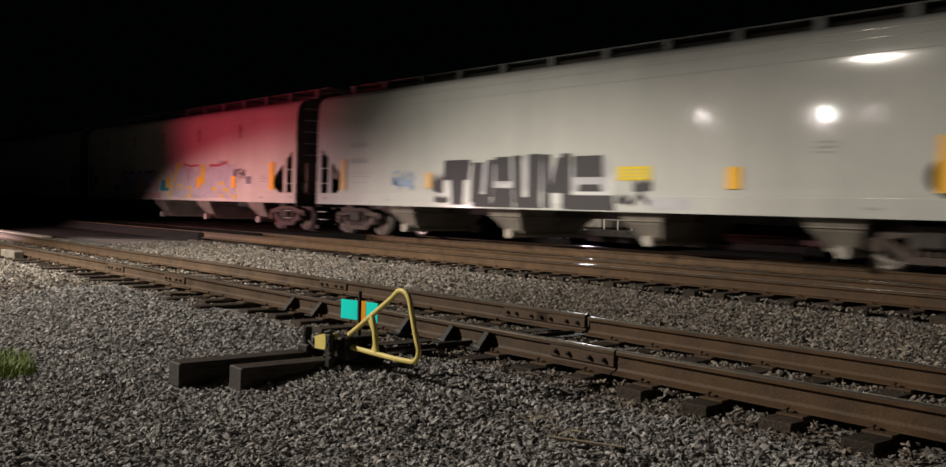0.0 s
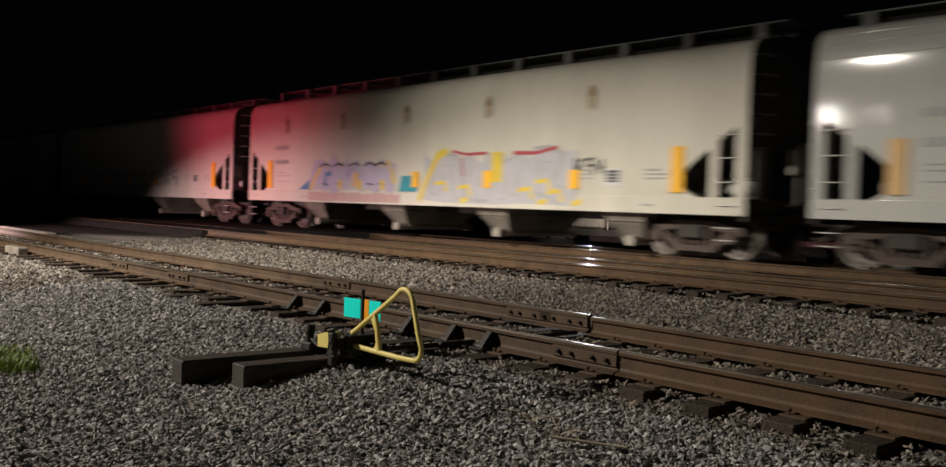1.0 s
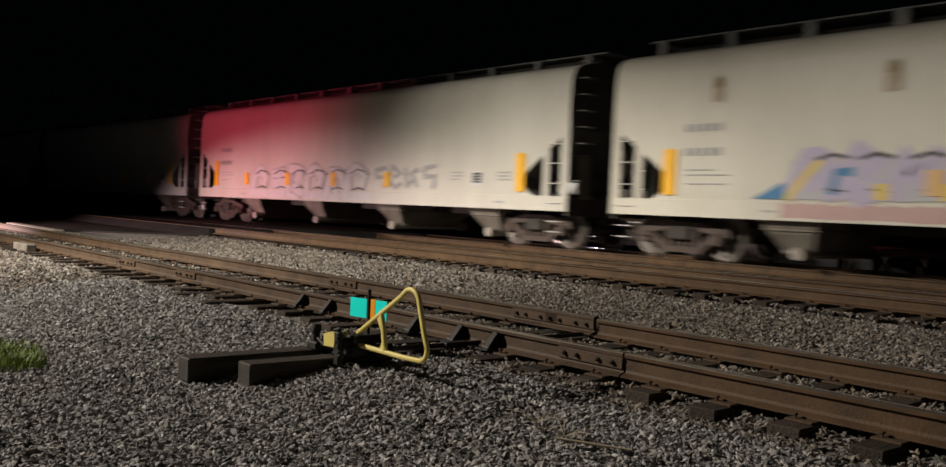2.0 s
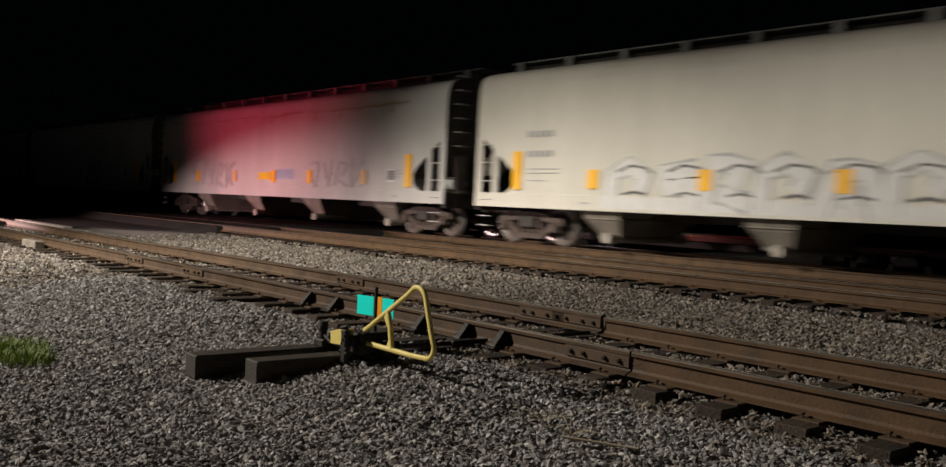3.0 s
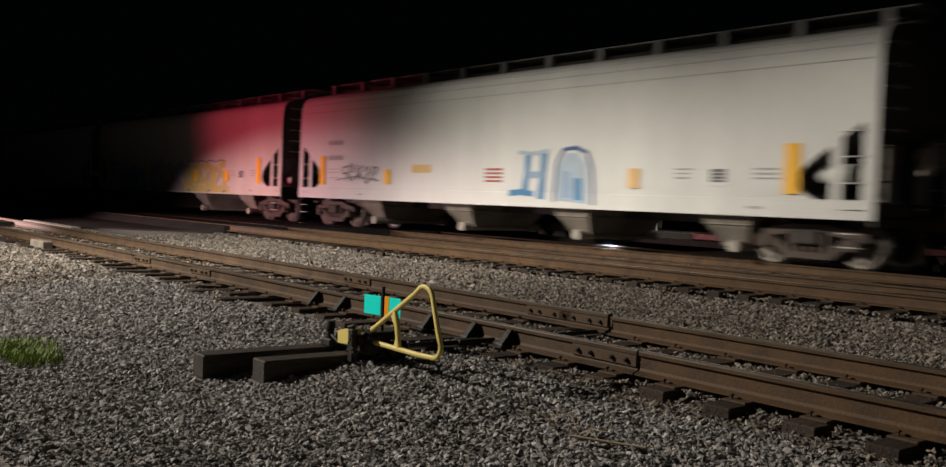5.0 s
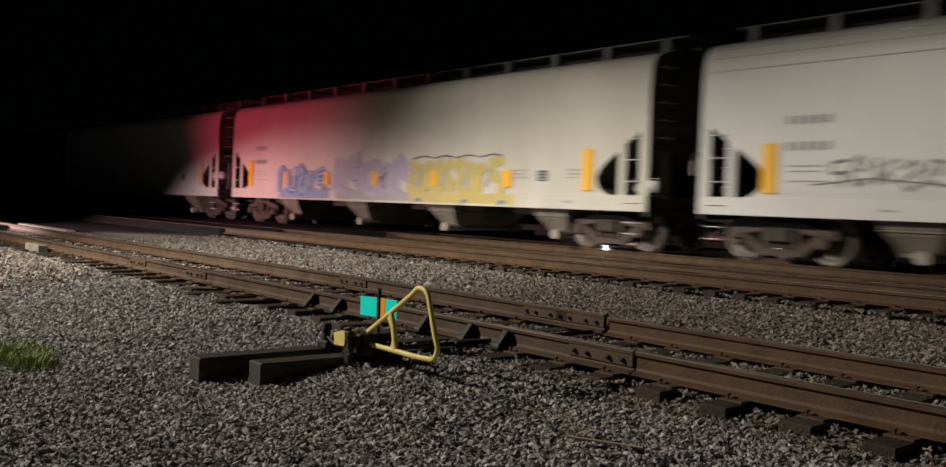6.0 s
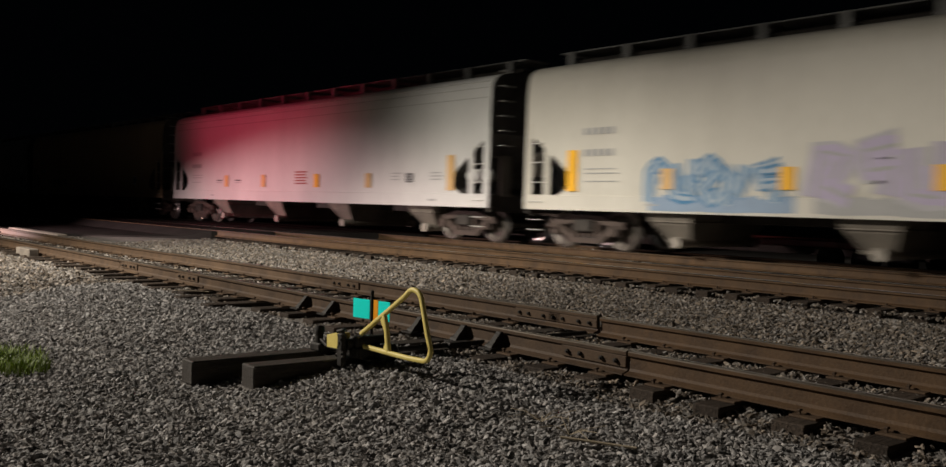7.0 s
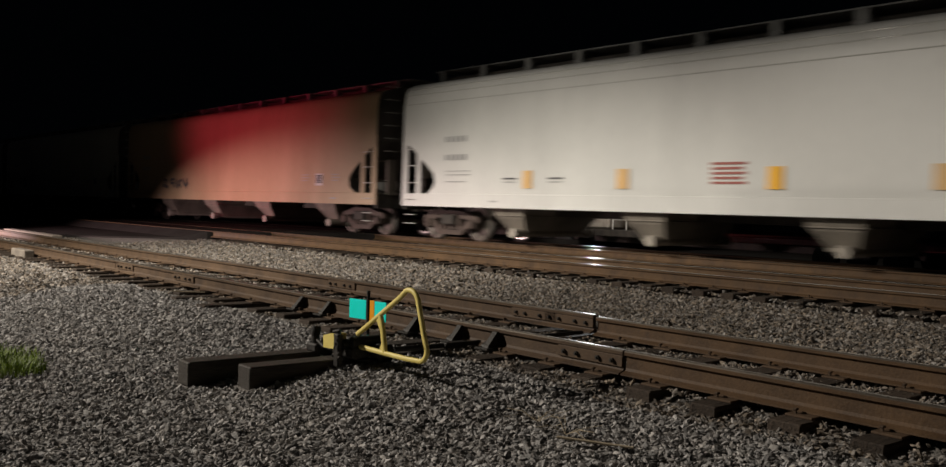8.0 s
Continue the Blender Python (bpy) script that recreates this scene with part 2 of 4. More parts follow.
def build_ground():
    b = Build()
    xs = [-900, -300, -120, -70] + [-50 + 0.5 * i for i in range(121)] + [20, 60, 200, 900]
    ys = [-900, -200, -60, -25, -12, -6] + [-3 + 0.4 * i for i in range(66)] + [30, 60, 150, 500, 1500]
    vs = [(x, y, ground_z(x, y) if abs(x) < 60 and abs(y) < 40 else -0.3) for y in ys for x in xs]
    w = len(xs)
    fs = [(j * w + i, j * w + i + 1, (j + 1) * w + i + 1, (j + 1) * w + i) for j in range(len(ys) - 1) for i in range(w - 1)]
    b.add(vs, fs, True)
    ob = thing("ground", b.mesh("ground", M_BED), "dark gravelly ground beneath the crushed-stone ballast", "ground", kind="structure")
    return ob


build_ground()


def build_road():
    b = Build()
    rows = [(-60, 0.0, -31), (-5, 0.05, -31), (3.0, 0.10, -31), (4.6, 0.13, -31.2), (7.6, 0.13, -31.0), (8.4, 0.03, -30.8), (9.2, 0.02, -30.2), (11.2, 0.10, -27.2), (11.7, 0.30, -26.4), (14, 0.318, -25.2), (18.6, 0.318, -23.5), (22, 0.2, -23), (60, 0.0, -22)]
    vs, n = [], len(rows)
    for dz in (0, -0.6):
        for y, z, x1 in rows:
            vs += [(ROAD_X0 - 4, y, z + dz), (x1, y, z + dz)]
    fs = []
    for i in range(n - 1):
        a, c = 2 * i, 2 * n + 2 * i
        fs += [(a, a + 1, a + 3, a + 2), (a + 1, c + 1, c + 3, a + 3), (c, a, a + 2, c + 2)]
    b.add(vs, fs)
    thing("road", b.mesh("road", M_ASPHALT), "dark worn asphalt road across the tracks at the crossing", "road", kind="structure")


build_road()

# ---- tracks ----


def rail_outline(h):
    """Half-inch-true flat-bottom rail, base at z = -h."""
    half = [(0.076, -h), (0.076, -h + 0.012), (0.022, -h + 0.030), (0.010, -h + 0.05), (0.009, -0.06), (0.014, -0.046), (0.036, -0.038), (0.038, -0.012), (0.030, -0.003), (0.014, 0.0)]
    return half, half + [(-y, z) for y, z in reversed(half)]


def rail_mesh(name, x0, x1, h, body, head):
    """The foot and web, or the head, of a rail."""
    half, ring = rail_outline(h)
    if name == "web":
        ring = half[:6] + [(-y, z) for y, z in reversed(half[:6])]
    else:
        ring = half[5:] + [(-y, z) for y, z in reversed(half[5:])]
    b = Build()
    n = len(ring)
    k = max(2, int((x1 - x0) / 3))
    vs = [(x0 + (x1 - x0) * i / k, y, z) for i in range(k + 1) for y, z in ring]
    for i in range(k):
        for j in range(n):
            j2 = (j + 1) % n
            top = ring[j][1] > -0.02 and ring[j2][1] > -0.02
            b.add([vs[i * n + j], vs[i * n + j2], vs[(i + 1) * n + j2], vs[(i + 1) * n + j]], [(0, 1, 2, 3)], False, 1 if top else 0)
    b.add(vs[:n], [tuple(range(n))])
    b.add(vs[-n:], [tuple(range(n))])
    return b.mesh(name, body, head)


def joint_bar_mesh():
    b = Build()
    b.box(-0.35, 0.35, -0.034, -0.012, -0.135, -0.045, 0.006)
    return b.mesh("joint_bar", M_RUST_OLD)


def bolt_mesh():
    b = Build()
    b.prism([(0.019 * math.cos(q), 0.019 * math.sin(q)) for q in (math.pi / 3 * i for i in range(6))], "y", -0.022, 0)
    b.prism([(0.010 * math.cos(q), 0.010 * math.sin(q)) for q in (math.pi / 4 * i for i in range(8))], "y", -0.032, -0.02)
    return b.mesh("bolt", M_IRON)


ME_BAR, ME_BOLT = joint_bar_mesh(), bolt_mesh()


def brace_mesh():
    """A sloping cast brace that holds the rail from the field side."""
    b = Build()
    b.prism([(-0.030, -0.030), (-0.036, -0.17), (-0.165, -0.17), (-0.155, -0.15), (-0.055, -0.035)], "x", -0.012, 0.05)
    b.prism([(-0.036, -0.10), (-0.036, -0.17), (-0.14, -0.17), (-0.13, -0.15)], "x", -0.07, -0.012)
    b.box(-0.085, 0.085, -0.20, -0.02, -0.186, -0.168, 0.004)
    return b.mesh("rail_brace", M_IRON)


ME_BRACE = brace_mesh()


def build_rail(x0, x1, y, z, label, body=M_RUST, head=M_SHINE, joints=(), braces=()):
    ob = thing("rail", None, label, "rail", "rails of the tracks", m=pose(0, y, z))
    part("web", rail_mesh("web", x0, x1, 0.186, body, head), ob)
    part("head", rail_mesh("head", x0, x1, 0.186, body, head), ob, "worn running surface")
    for x in joints:
        bar = part("joint_bar", ME_BAR, ob, "bolted splice bar", pose(x, 0, 0))
        for u in (-0.27, -0.13, 0.10, 0.25):
            part("bolt", ME_BOLT, bar, "", pose(u, -0.034, -0.09))
    for x in braces:
        part("rail_brace", ME_BRACE, ob, "black cast brace", pose(x, 0, 0))
    return ob


YN, YF = SIDING_Y - GAUGE / 2, SIDING_Y + GAUGE / 2
build_rail(-60, -16.02, YN, SIDING_Z, "dark rusty steel rail of the siding with a worn head", M_RUST_OLD)
build_rail(-16.0, -4.74, YN, SIDING_Z, "dark rusty switch rail of the siding held by black braces", M_RUST_OLD, joints=(-15.5, -13.1, -5.09), braces=(-9.64, -9.03, -7.40, -6.72, -6.22))
build_rail(-4.72, 30, YN, SIDING_Z, "rust-brown steel rail of the siding with a worn head")
build_rail(-60, -17.52, YF, SIDING_Z, "dark rusty steel rail of the siding with a worn head", M_RUST_OLD)
build_rail(-17.5, -6.43, YF - 0.02, SIDING_Z + 0.012, "dark rusty switch rail of the siding with bolted blocks", M_RUST_OLD, joints=(-11.2, -7.30, -6.78), braces=())
build_rail(-6.41, 30, YF, SIDING_Z - 0.008, "rust-brown steel rail of the siding with a dark head")
for yc, tag in ((MID_Y, "middle"), (MAIN_Y, "main")):
    for s in (-1, 1):
        build_rail(-120, 60, yc + s * GAUGE / 2, MAIN_Z, f"rust-brown steel rail of the {tag} track with a polished head", M_RUST, M_POLISH)


def tie_mesh(length, w, h):
    b = Build()
    b.box(-w / 2, w / 2, -length / 2, length / 2, -h, 0, 0.008)
    return b.mesh("railroad_tie", M_TIE)


def plate_mesh():
    b = Build()
    b.box(-0.095, 0.095, -0.17, 0.17, 0.0, 0.016, 0.004)
    return b.mesh("tie_plate", M_RUST_OLD)


def spike_mesh():
    b = Build()
    b.box(-0.008, 0.008, -0.008, 0.008, -0.03, 0.025)
    b.box(-0.014, 0.014, -0.02, 0.014, 0.02, 0.036, 0.004)
    return b.mesh("spike", M_RUST_OLD)


ME_PLATE, ME_SPIKE = plate_mesh(), spike_mesh()
ME_TIES = [tie_mesh(2.6, 0.23, 0.18), tie_mesh(2.66, 0.21, 0.18), tie_mesh(2.54, 0.24, 0.18)]
rnd = random.Random(4)


def build_tie(x, yc, z, label, group, detail=True, data=None, dy=0.0):
    t = thing("railroad_tie", data or rnd.choice(ME_TIES), label, "railroad tie", group, m=pose(x, yc + dy, z, 0, 0, rnd.uniform(-1.5, 1.5)))
    if detail:
        for s in (-1, 1):
            part("tie_plate", ME_PLATE, t, "rusty tie plate", pose(0, s * GAUGE / 2 - dy, 0))
            for q, u in ((-0.12, -0.05), (0.12, 0.05)):
                part("spike", ME_SPIKE, t, "", pose(u, s * GAUGE / 2 - dy + q, 0.014, 0, 0, 0 if q > 0 else 180))
    return t


# place along the siding and the near end of each tie
TIE_ENDS = [(2.1, 5.1), (1.55, 5.15), (1.0, 5.1), (0.45, 5.12), (-0.15, 5.1), (-0.75, 5.14), (-1.37, 5.1), (-1.98, 5.12), (-2.59, 5.13), (-3.19, 5.15), (-3.78, 5.16),
            (-4.33, 5.18), (-4.92, 5.20), (-5.46, 5.10), (-5.98, 5.05), (-7.65, 4.95), (-8.25, 4.96), (-8.85, 5.04), (-9.47, 5.12), (-10.1, 5.0), (-10.75, 4.68),
            (-11.30, 5.02), (-11.72, 4.76), (-12.3, 5.0), (-13.0, 4.9), (-13.6, 5.04), (-14.2, 5.02), (-14.8, 4.77), (-15.5, 4.95), (-16.2, 5.0), (-16.95, 5.06)]
TIE_ENDS += [(-17.6 - 0.6 * i, 4.9 + 0.1 * (i % 3)) for i in range(16)]
SIDING_TIES = [x for x, end in TIE_ENDS]
for x, end in TIE_ENDS:
    build_tie(x, SIDING_Y, -0.004, "dark creosoted wooden tie half sunk in the ballast", "ties of the siding", dy=end + 1.3 - SIDING_Y)
x = 3.0
while x > -25.5:
    build_tie(x + rnd.uniform(-0.03, 0.03), MID_Y, MAIN_Z - 0.204, "dark creosoted wooden tie under the middle track", "ties of the middle track", x > -18, dy=rnd.uniform(-0.06, 0.06))
    x -= 0.52
x = 3.0
while x > -25.5:
    build_tie(x, MAIN_Y, MAIN_Z - 0.204, "dark creosoted wooden tie under the main track", "ties of the main track", False)
    x -= 0.52

# ---- switch stand on its two head blocks ----


def build_head_block(x, y0, y1):
    b = Build()
    b.box(-0.105, 0.105, 0, y1 - y0, -0.19, 0, 0.010)
    return thing("head_block", b.mesh("head_block", M_BLOCK), "long weathered dark timber head block carrying the switch stand", "railroad tie", "head blocks", m=pose(x, y0, 0.0, 0, 0, rnd.uniform(-0.6, 0.6)))


build_head_block(-7.04, 2.94, 7.6)
build_head_block(-6.60, 3.24, 7.6)


def flat_bar(b, path, w, d):
    """A bar of section w (in the XZ plane) by d (along Y) along a closed or open path in the XZ plane."""
    pts = [Vector((p[0], 0, p[1])) for p in path]
    n = len(pts)
    vs, fs = [], []
    for i, p in enumerate(pts):
        t = (pts[min(i + 1, n - 1)] - pts[max(i - 1, 0)]).normalized()
        u = Vector((-t.z, 0, t.x))
        for su, sy in ((-1, -0.5), (-0.6, -1), (0.6, -1), (1, -0.5), (1, 0.5), (0.6, 1), (-0.6, 1), (-1, 0.5)):
            vs.append(p + u * (su * w / 2) + Vector((0, sy * d / 2, 0)))
    for i in range(n - 1):
        fs += [(i * 8 + j, i * 8 + (j + 1) % 8, i * 8 + 8 + (j + 1) % 8, i * 8 + 8 + j) for j in range(8)]
    b.add(vs, fs, True)
    b.add(vs, [tuple(range(8))[::-1], tuple(range(len(vs) - 8, len(vs)))])


def arc(cx, cz, r, a0, a1, n=8):
    return [(cx + r * math.cos(radians(a0 + (a1 - a0) * i / n)), cz + r * math.sin(radians(a0 + (a1 - a0) * i / n))) for i in range(n + 1)]


def build_switch_stand():
    st = thing("switch_stand", None, "low black switch stand with a yellow triangular throw handle", "switch stand", m=pose(-6.45, 4.1, 0.0))
    st.empty_display_size = 0.1
    b = Build()
    b.box(-0.50, 0.20, 0.02, 0.26, 0.0, 0.02, 0.006)
    b.box(-0.14, 0.16, -0.07, 0.10, 0.02, 0.12, 0.02)
    b.prism([(-0.10, 0.10), (0.16, 0.10), (0.10, 0.17), (0.02, 0.20), (-0.06, 0.17)], "y", 0.02, 0.09)
    b.tube([(0.05, -0.12, 0.13), (0.05, 0.16, 0.13)], 0.045, 12)
    b.box(0.10, 0.30, 0.08, 0.26, 0.0, 0.14, 0.04)
    b.tube([(0.10, -0.06, 0.15), (0.10, 0.20, 0.15)], 0.05, 12)
    part("base_casting", b.mesh("base_casting", M_IRON), st, "black cast base")
    b = Build()
    for i in range(7):
        a = 0.5 * i
        b.tube([(0.03 + 0.05 * math.cos(a), -0.15, 0.03 + 0.033 * i), (0.03 + 0.04 * math.cos(a + 2), -0.13 + 0.02 * math.sin(a), 0.05 + 0.033 * i), (0.03 + 0.05 * math.cos(a + 3.5), -0.16, 0.04 + 0.033 * i)], 0.016, 7)
    b.box(-0.01, 0.07, -0.16, -0.11, -0.05, 0.22, 0.012)
    part("latch_chain", b.mesh("latch_chain", M_IRON), st, "black latch with a hanging chain")
    b = Build()
    b.box(-0.58, -0.42, -0.08, 0.04, 0.0, 0.07, 0.012)
    b.tube([(-0.50, -0.03, 0.05), (-0.51, -0.03, 0.15)], 0.036, 10)
    b.tube([(-0.51, -0.03, 0.14), (-0.51, -0.03, 0.165), (-0.52, -0.02, 0.20)], 0.045, 10)
    b.tube([(-0.42, -0.02, 0.02), (-0.40, -0.02, 0.12)], 0.018, 8)
    b.tube([(-0.46, -0.04, 0.10), (-0.36, -0.04, 0.06), (-0.20, -0.03, 0.05)], 0.014, 7)
    part("foot_latch", b.mesh("foot_latch", M_IRON), st, "black foot latch")
    b = Build()
    loop = [(0.10, 0.215), (0.30, 0.335), (0.50, 0.455), (0.68, 0.565)] + arc(0.800, 0.515, 0.115, 118, 8, 9) + [(0.945, 0.44), (0.985, 0.32), (1.025, 0.215)] + arc(0.940, 0.205, 0.088, 5, -96, 9) + [(0.75, 0.112), (0.5, 0.115), (0.30, 0.118), (0.12, 0.120)]
    flat_bar(b, loop, 0.037, 0.034)
    flat_bar(b, [(0.42, 0.40), (0.455, 0.30), (0.49, 0.125)], 0.045, 0.035)
    b.prism([(0.37, 0.375), (0.42, 0.40), (0.45, 0.26)], "y", -0.012, 0.012)
    b.prism([(0.42, 0.12), (0.52, 0.12), (0.475, 0.22)], "y", -0.012, 0.012)
    part("throw_handle", b.mesh("throw_handle", M_YELLOW), st, "chipped yellow-painted triangular handle")
    b = Build()
    b.prism([(-0.26, 0.070), (-0.02, 0.080), (-0.02, 0.215), (-0.14, 0.20), (-0.265, 0.170)], "y", -0.10, -0.03)
    part("handle_socket", b.mesh("handle_socket", M_YELLOW), st, "pale yellow handle socket")
    b = Build()
    b.tube([(0.0, 0.2, 0.05), (0.0, 0.9, 0.04), (0.0, 1.9, 0.04), (0.0, 2.7, 0.04)], 0.022, 8)
    b.box(-0.05, 0.05, 0.95, 1.2, 0.015, 0.065, 0.01)
    part("connecting_rod", b.mesh("connecting_rod", M_IRON), st, "dark iron connecting rod")
    return st


build_switch_stand()


def build_target():
    t = thing("switch_target", None, "switch target with green and orange reflective plates on a black mast", "railway signal", m=pose(-6.81, 4.5, 0.0))
    t.empty_display_size = 0.1
    b = Build()
    b.tube([(0, 0, 0.0), (0, 0, 0.51)], 0.016, 10)
    b.tube([(0, 0, 0.0), (0, 0, 0.06)], 0.04, 10)
    part("mast", b.mesh("mast", M_IRON), t, "black iron mast")
    yaw = 9
    for u0, u1, z0, z1, mt, turn, label in ((-0.243, -0.027, 0.256, 0.425, M_CYAN, yaw, "bright green reflective plate"), (0.082, 0.226, 0.256, 0.425, M_CYAN, yaw, "bright green reflective plate"),
                                           (0.018, 0.078, 0.240, 0.430, M_ORANGE, yaw, "orange reflective plate")):
        b = Build()
        b.box(u0, u1, -0.003, 0.003, z0, z1, 0.0015)
        part("target_plate", b.mesh("target_plate", mt), t, label, pose(0, 0, 0, 0, 0, turn))


build_target()

# ---- ballast ----


def stone_shapes():
    bm = bmesh.new()
    bmesh.ops.create_icosphere(bm, subdivisions=1, radius=1)
    base = np.array([v.co[:] for v in bm.verts])
    faces = np.array([[v.index for v in f.verts] for f in bm.faces])
    bm.free()
    r = np.random.RandomState(2)
    out = []
    for _ in range(24):
        p = base * r.uniform(0.72, 1.22, (len(base), 1)) + r.uniform(-0.16, 0.16, base.shape)
        for _ in range(6):
            d = r.normal(size=3)
            d /= np.linalg.norm(d)
            over = np.maximum(p @ d - r.uniform(0.35, 0.7), 0)
            p -= over[:, None] * d
        p *= np.array([r.uniform(1.0, 1.75), r.uniform(0.75, 1.1), r.uniform(0.45, 0.85)])
        out.append(p)
    return out, faces


SHAPES, STONE_FACES = stone_shapes()


def on_track(x, y):
    """Below rails the stones lie lower and between the ties only."""
    return abs(y - YN) < 0.085 or abs(y - YF) < 0.085 or any(abs(abs(y - yc) - GAUGE / 2) < 0.1 for yc in (MID_Y,))


def scatter(name, label, cells, seed, stone):
    """cells: (x0, x1, y0, y1, stones per square metre, size). Gravel of joined stones."""
    r = np.random.RandomState(seed)
    vs, fs, o = [], [], 0
    nv = len(SHAPES[0])
    for x0, x1, y0, y1, dens, size in cells:
        n = int((x1 - x0) * (y1 - y0) * dens)
        xs, ys = r.uniform(x0, x1, n), r.uniform(y0, y1, n)
        for x, y in zip(xs, ys):
            ratio = -x / max(y, 0.01)
            if not (0.20 < ratio < 5.2):
                if r.rand() > 0.08:
                    continue
            if x < (-30.8 if y < 8.8 else -26.3) or on_track(x, y):
                continue
            z = ground_z(x, y)
            inner = (5.32 if x > -4.7 else 4.95) < y < 7.6
            if inner:
                z = -0.034 + 0.025 * noise.noise((x * 1.3, y * 1.3, 4)) - 0.065 * smooth(-7.8, -8.6, x) * smooth(5.9, 5.3, y) * min(max(0.5 + 1.3 * noise.noise((x * 0.9, 2.0, 9.0)), 0), 1)
            if 11.3 < y < 13.95:
                z = MAIN_Z - 0.25
            if 4.8 < y < 7.7 and any(abs(x - t) < 0.128 for t, end in TIE_ENDS if y > end - 0.03) and r.rand() < (0.96 if y < 5.45 else 0.55):
                continue
            s = size * r.uniform(0.55, 1.2) * (1.25 if r.rand() < 0.08 else 1)
            if -7.2 < x < -6.4 and 2.92 < y < 7.62 and (abs(x + 7.04) < 0.125 or (abs(x + 6.60) < 0.125 and y > 3.2)):
                continue
            a, q = r.uniform(0, 6.283), r.normal(0, 0.38, 2)
            ca, sa = math.cos(a), math.sin(a)
            p = SHAPES[r.randint(24)] * s
            p = np.stack([p[:, 0] * ca - p[:, 1] * sa, p[:, 0] * sa + p[:, 1] * ca, p[:, 2] + q[0] * p[:, 0] + q[1] * p[:, 1]], 1)
            vs.append(p + np.array([x, y, z + r.uniform(-0.004, 0.018)]))
            fs.append(STONE_FACES + o)
            o += nv
    v, f = np.concatenate(vs), np.concatenate(fs)
    me = bpy.data.meshes.new(name)
    me.vertices.add(len(v))
    me.vertices.foreach_set("co", v.ravel())
    me.loops.add(f.size)
    me.loops.foreach_set("vertex_index", f.ravel().astype(np.int32))
    me.polygons.add(len(f))
    me.polygons.foreach_set("loop_start", np.arange(0, f.size, 3, dtype=np.int32))
    me.polygons.foreach_set("use_smooth", np.zeros(len(f), dtype=bool))
    me.materials.append(stone)
    me.update(calc_edges=True)
    thing(name, me, label, "ballast", kind="stuff")


scatter("ballast", "loose grey crushed-stone ballast in front of the siding", [
    (-9, 0.6, 1.2, 4.95, 1450, 0.0213), (-14, -9, 1.6, 4.95, 1000, 0.0235), (-14, 2, -3, 1.2, 60, 0.035)], 11, M_STONE)
scatter("ballast", "browner, darker crushed-stone ballast towards the crossing", [(-31, -14, 2.6, 4.95, 480, 0.031)], 15, M_STONE_DUSTY)
scatter("ballast", "grey crushed-stone ballast between the siding's rails", [
    (-9, 2, 4.95, 7.7, 1050, 0.0210), (-16, -9, 4.95, 7.7, 700, 0.0245), (-31, -16, 4.95, 7.7, 260, 0.034)], 12, M_STONE_DUSTY)
scatter("ballast", "grey crushed-stone ballast between the siding and the middle track", [
    (-11, 1, 7.7, 11.4, 760, 0.0255), (-30, -11, 7.7, 11.4, 420, 0.031)], 13, M_STONE_DUSTY)
scatter("ballast", "dark crushed-stone ballast under the middle and main tracks", [
    (-26, 2, 11.4, 19.5, 60, 0.036)], 14, M_STONE_DUSTY)

# ---- covered hopper cars ----
CAR_LEN, SPACING, SPEED, FIRST = 20.55, 21.9, 16.95, -25.97
HALF = 1.6
PROFILE = [(1.585, 1.24), (1.592, 1.31), (1.597, 1.38), (1.60, 1.46), (1.60, 1.58), (1.60, 1.70), (1.60, 1.82), (1.60, 1.96), (1.60, 2.2), (1.60, 2.5), (1.60, 2.8), (1.60, 3.3), (1.592, 3.6), (1.575, 3.85), (1.54, 4.05), (1.46, 4.20), (1.30, 4.30), (1.00, 4.38), (0.60, 4.44), (0.0, 4.46)]
# height, and how far the hull's end stands back there: upright above, a slope below, rounded at the foot
END_SLOPE = [(1.24, 1.10), (1.31, 1.24), (1.38, 1.37), (1.46, 1.44), (1.58, 1.48), (1.70, 1.47), (1.82, 1.39), (1.96, 1.22), (2.2, 0.86), (2.5, 0.42), (2.8, 0.0)]


def end_cut(z):
    for (z0, c0), (z1, c1) in zip(END_SLOPE, END_SLOPE[1:]):
        if z <= z1:
            return c0 + (c1 - c0) * (z - z0) / (z1 - z0)
    return 0.0


def hull_mesh(paint):
    b = Build()
    ring = [(y, z) for y, z in PROFILE] + [(-y, z) for y, z in reversed(PROFILE[:-1])]
    n = len(ring)
    cols = 15
    vs = []
    for y, z in ring:
        c = end_cut(z) + 0.004
        for i in range(cols):
            vs.append((c + (CAR_LEN - 2 * c) * i / (cols - 1), y, z))
    b.add(vs, [(j * cols + i, j * cols + i + 1, (j + 1) * cols + i + 1, (j + 1) * cols + i) for j in range(n - 1) for i in range(cols - 1)], True)
    # end and slope sheets take the second slot, with shade in its colour
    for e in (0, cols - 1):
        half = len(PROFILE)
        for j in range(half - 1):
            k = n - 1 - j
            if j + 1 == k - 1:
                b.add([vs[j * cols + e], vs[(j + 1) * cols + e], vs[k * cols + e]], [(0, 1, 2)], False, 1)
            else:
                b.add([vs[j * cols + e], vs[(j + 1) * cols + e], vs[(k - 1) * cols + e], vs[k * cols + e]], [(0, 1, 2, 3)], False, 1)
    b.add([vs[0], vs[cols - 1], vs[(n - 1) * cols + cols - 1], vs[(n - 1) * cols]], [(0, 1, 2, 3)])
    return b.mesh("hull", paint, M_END)


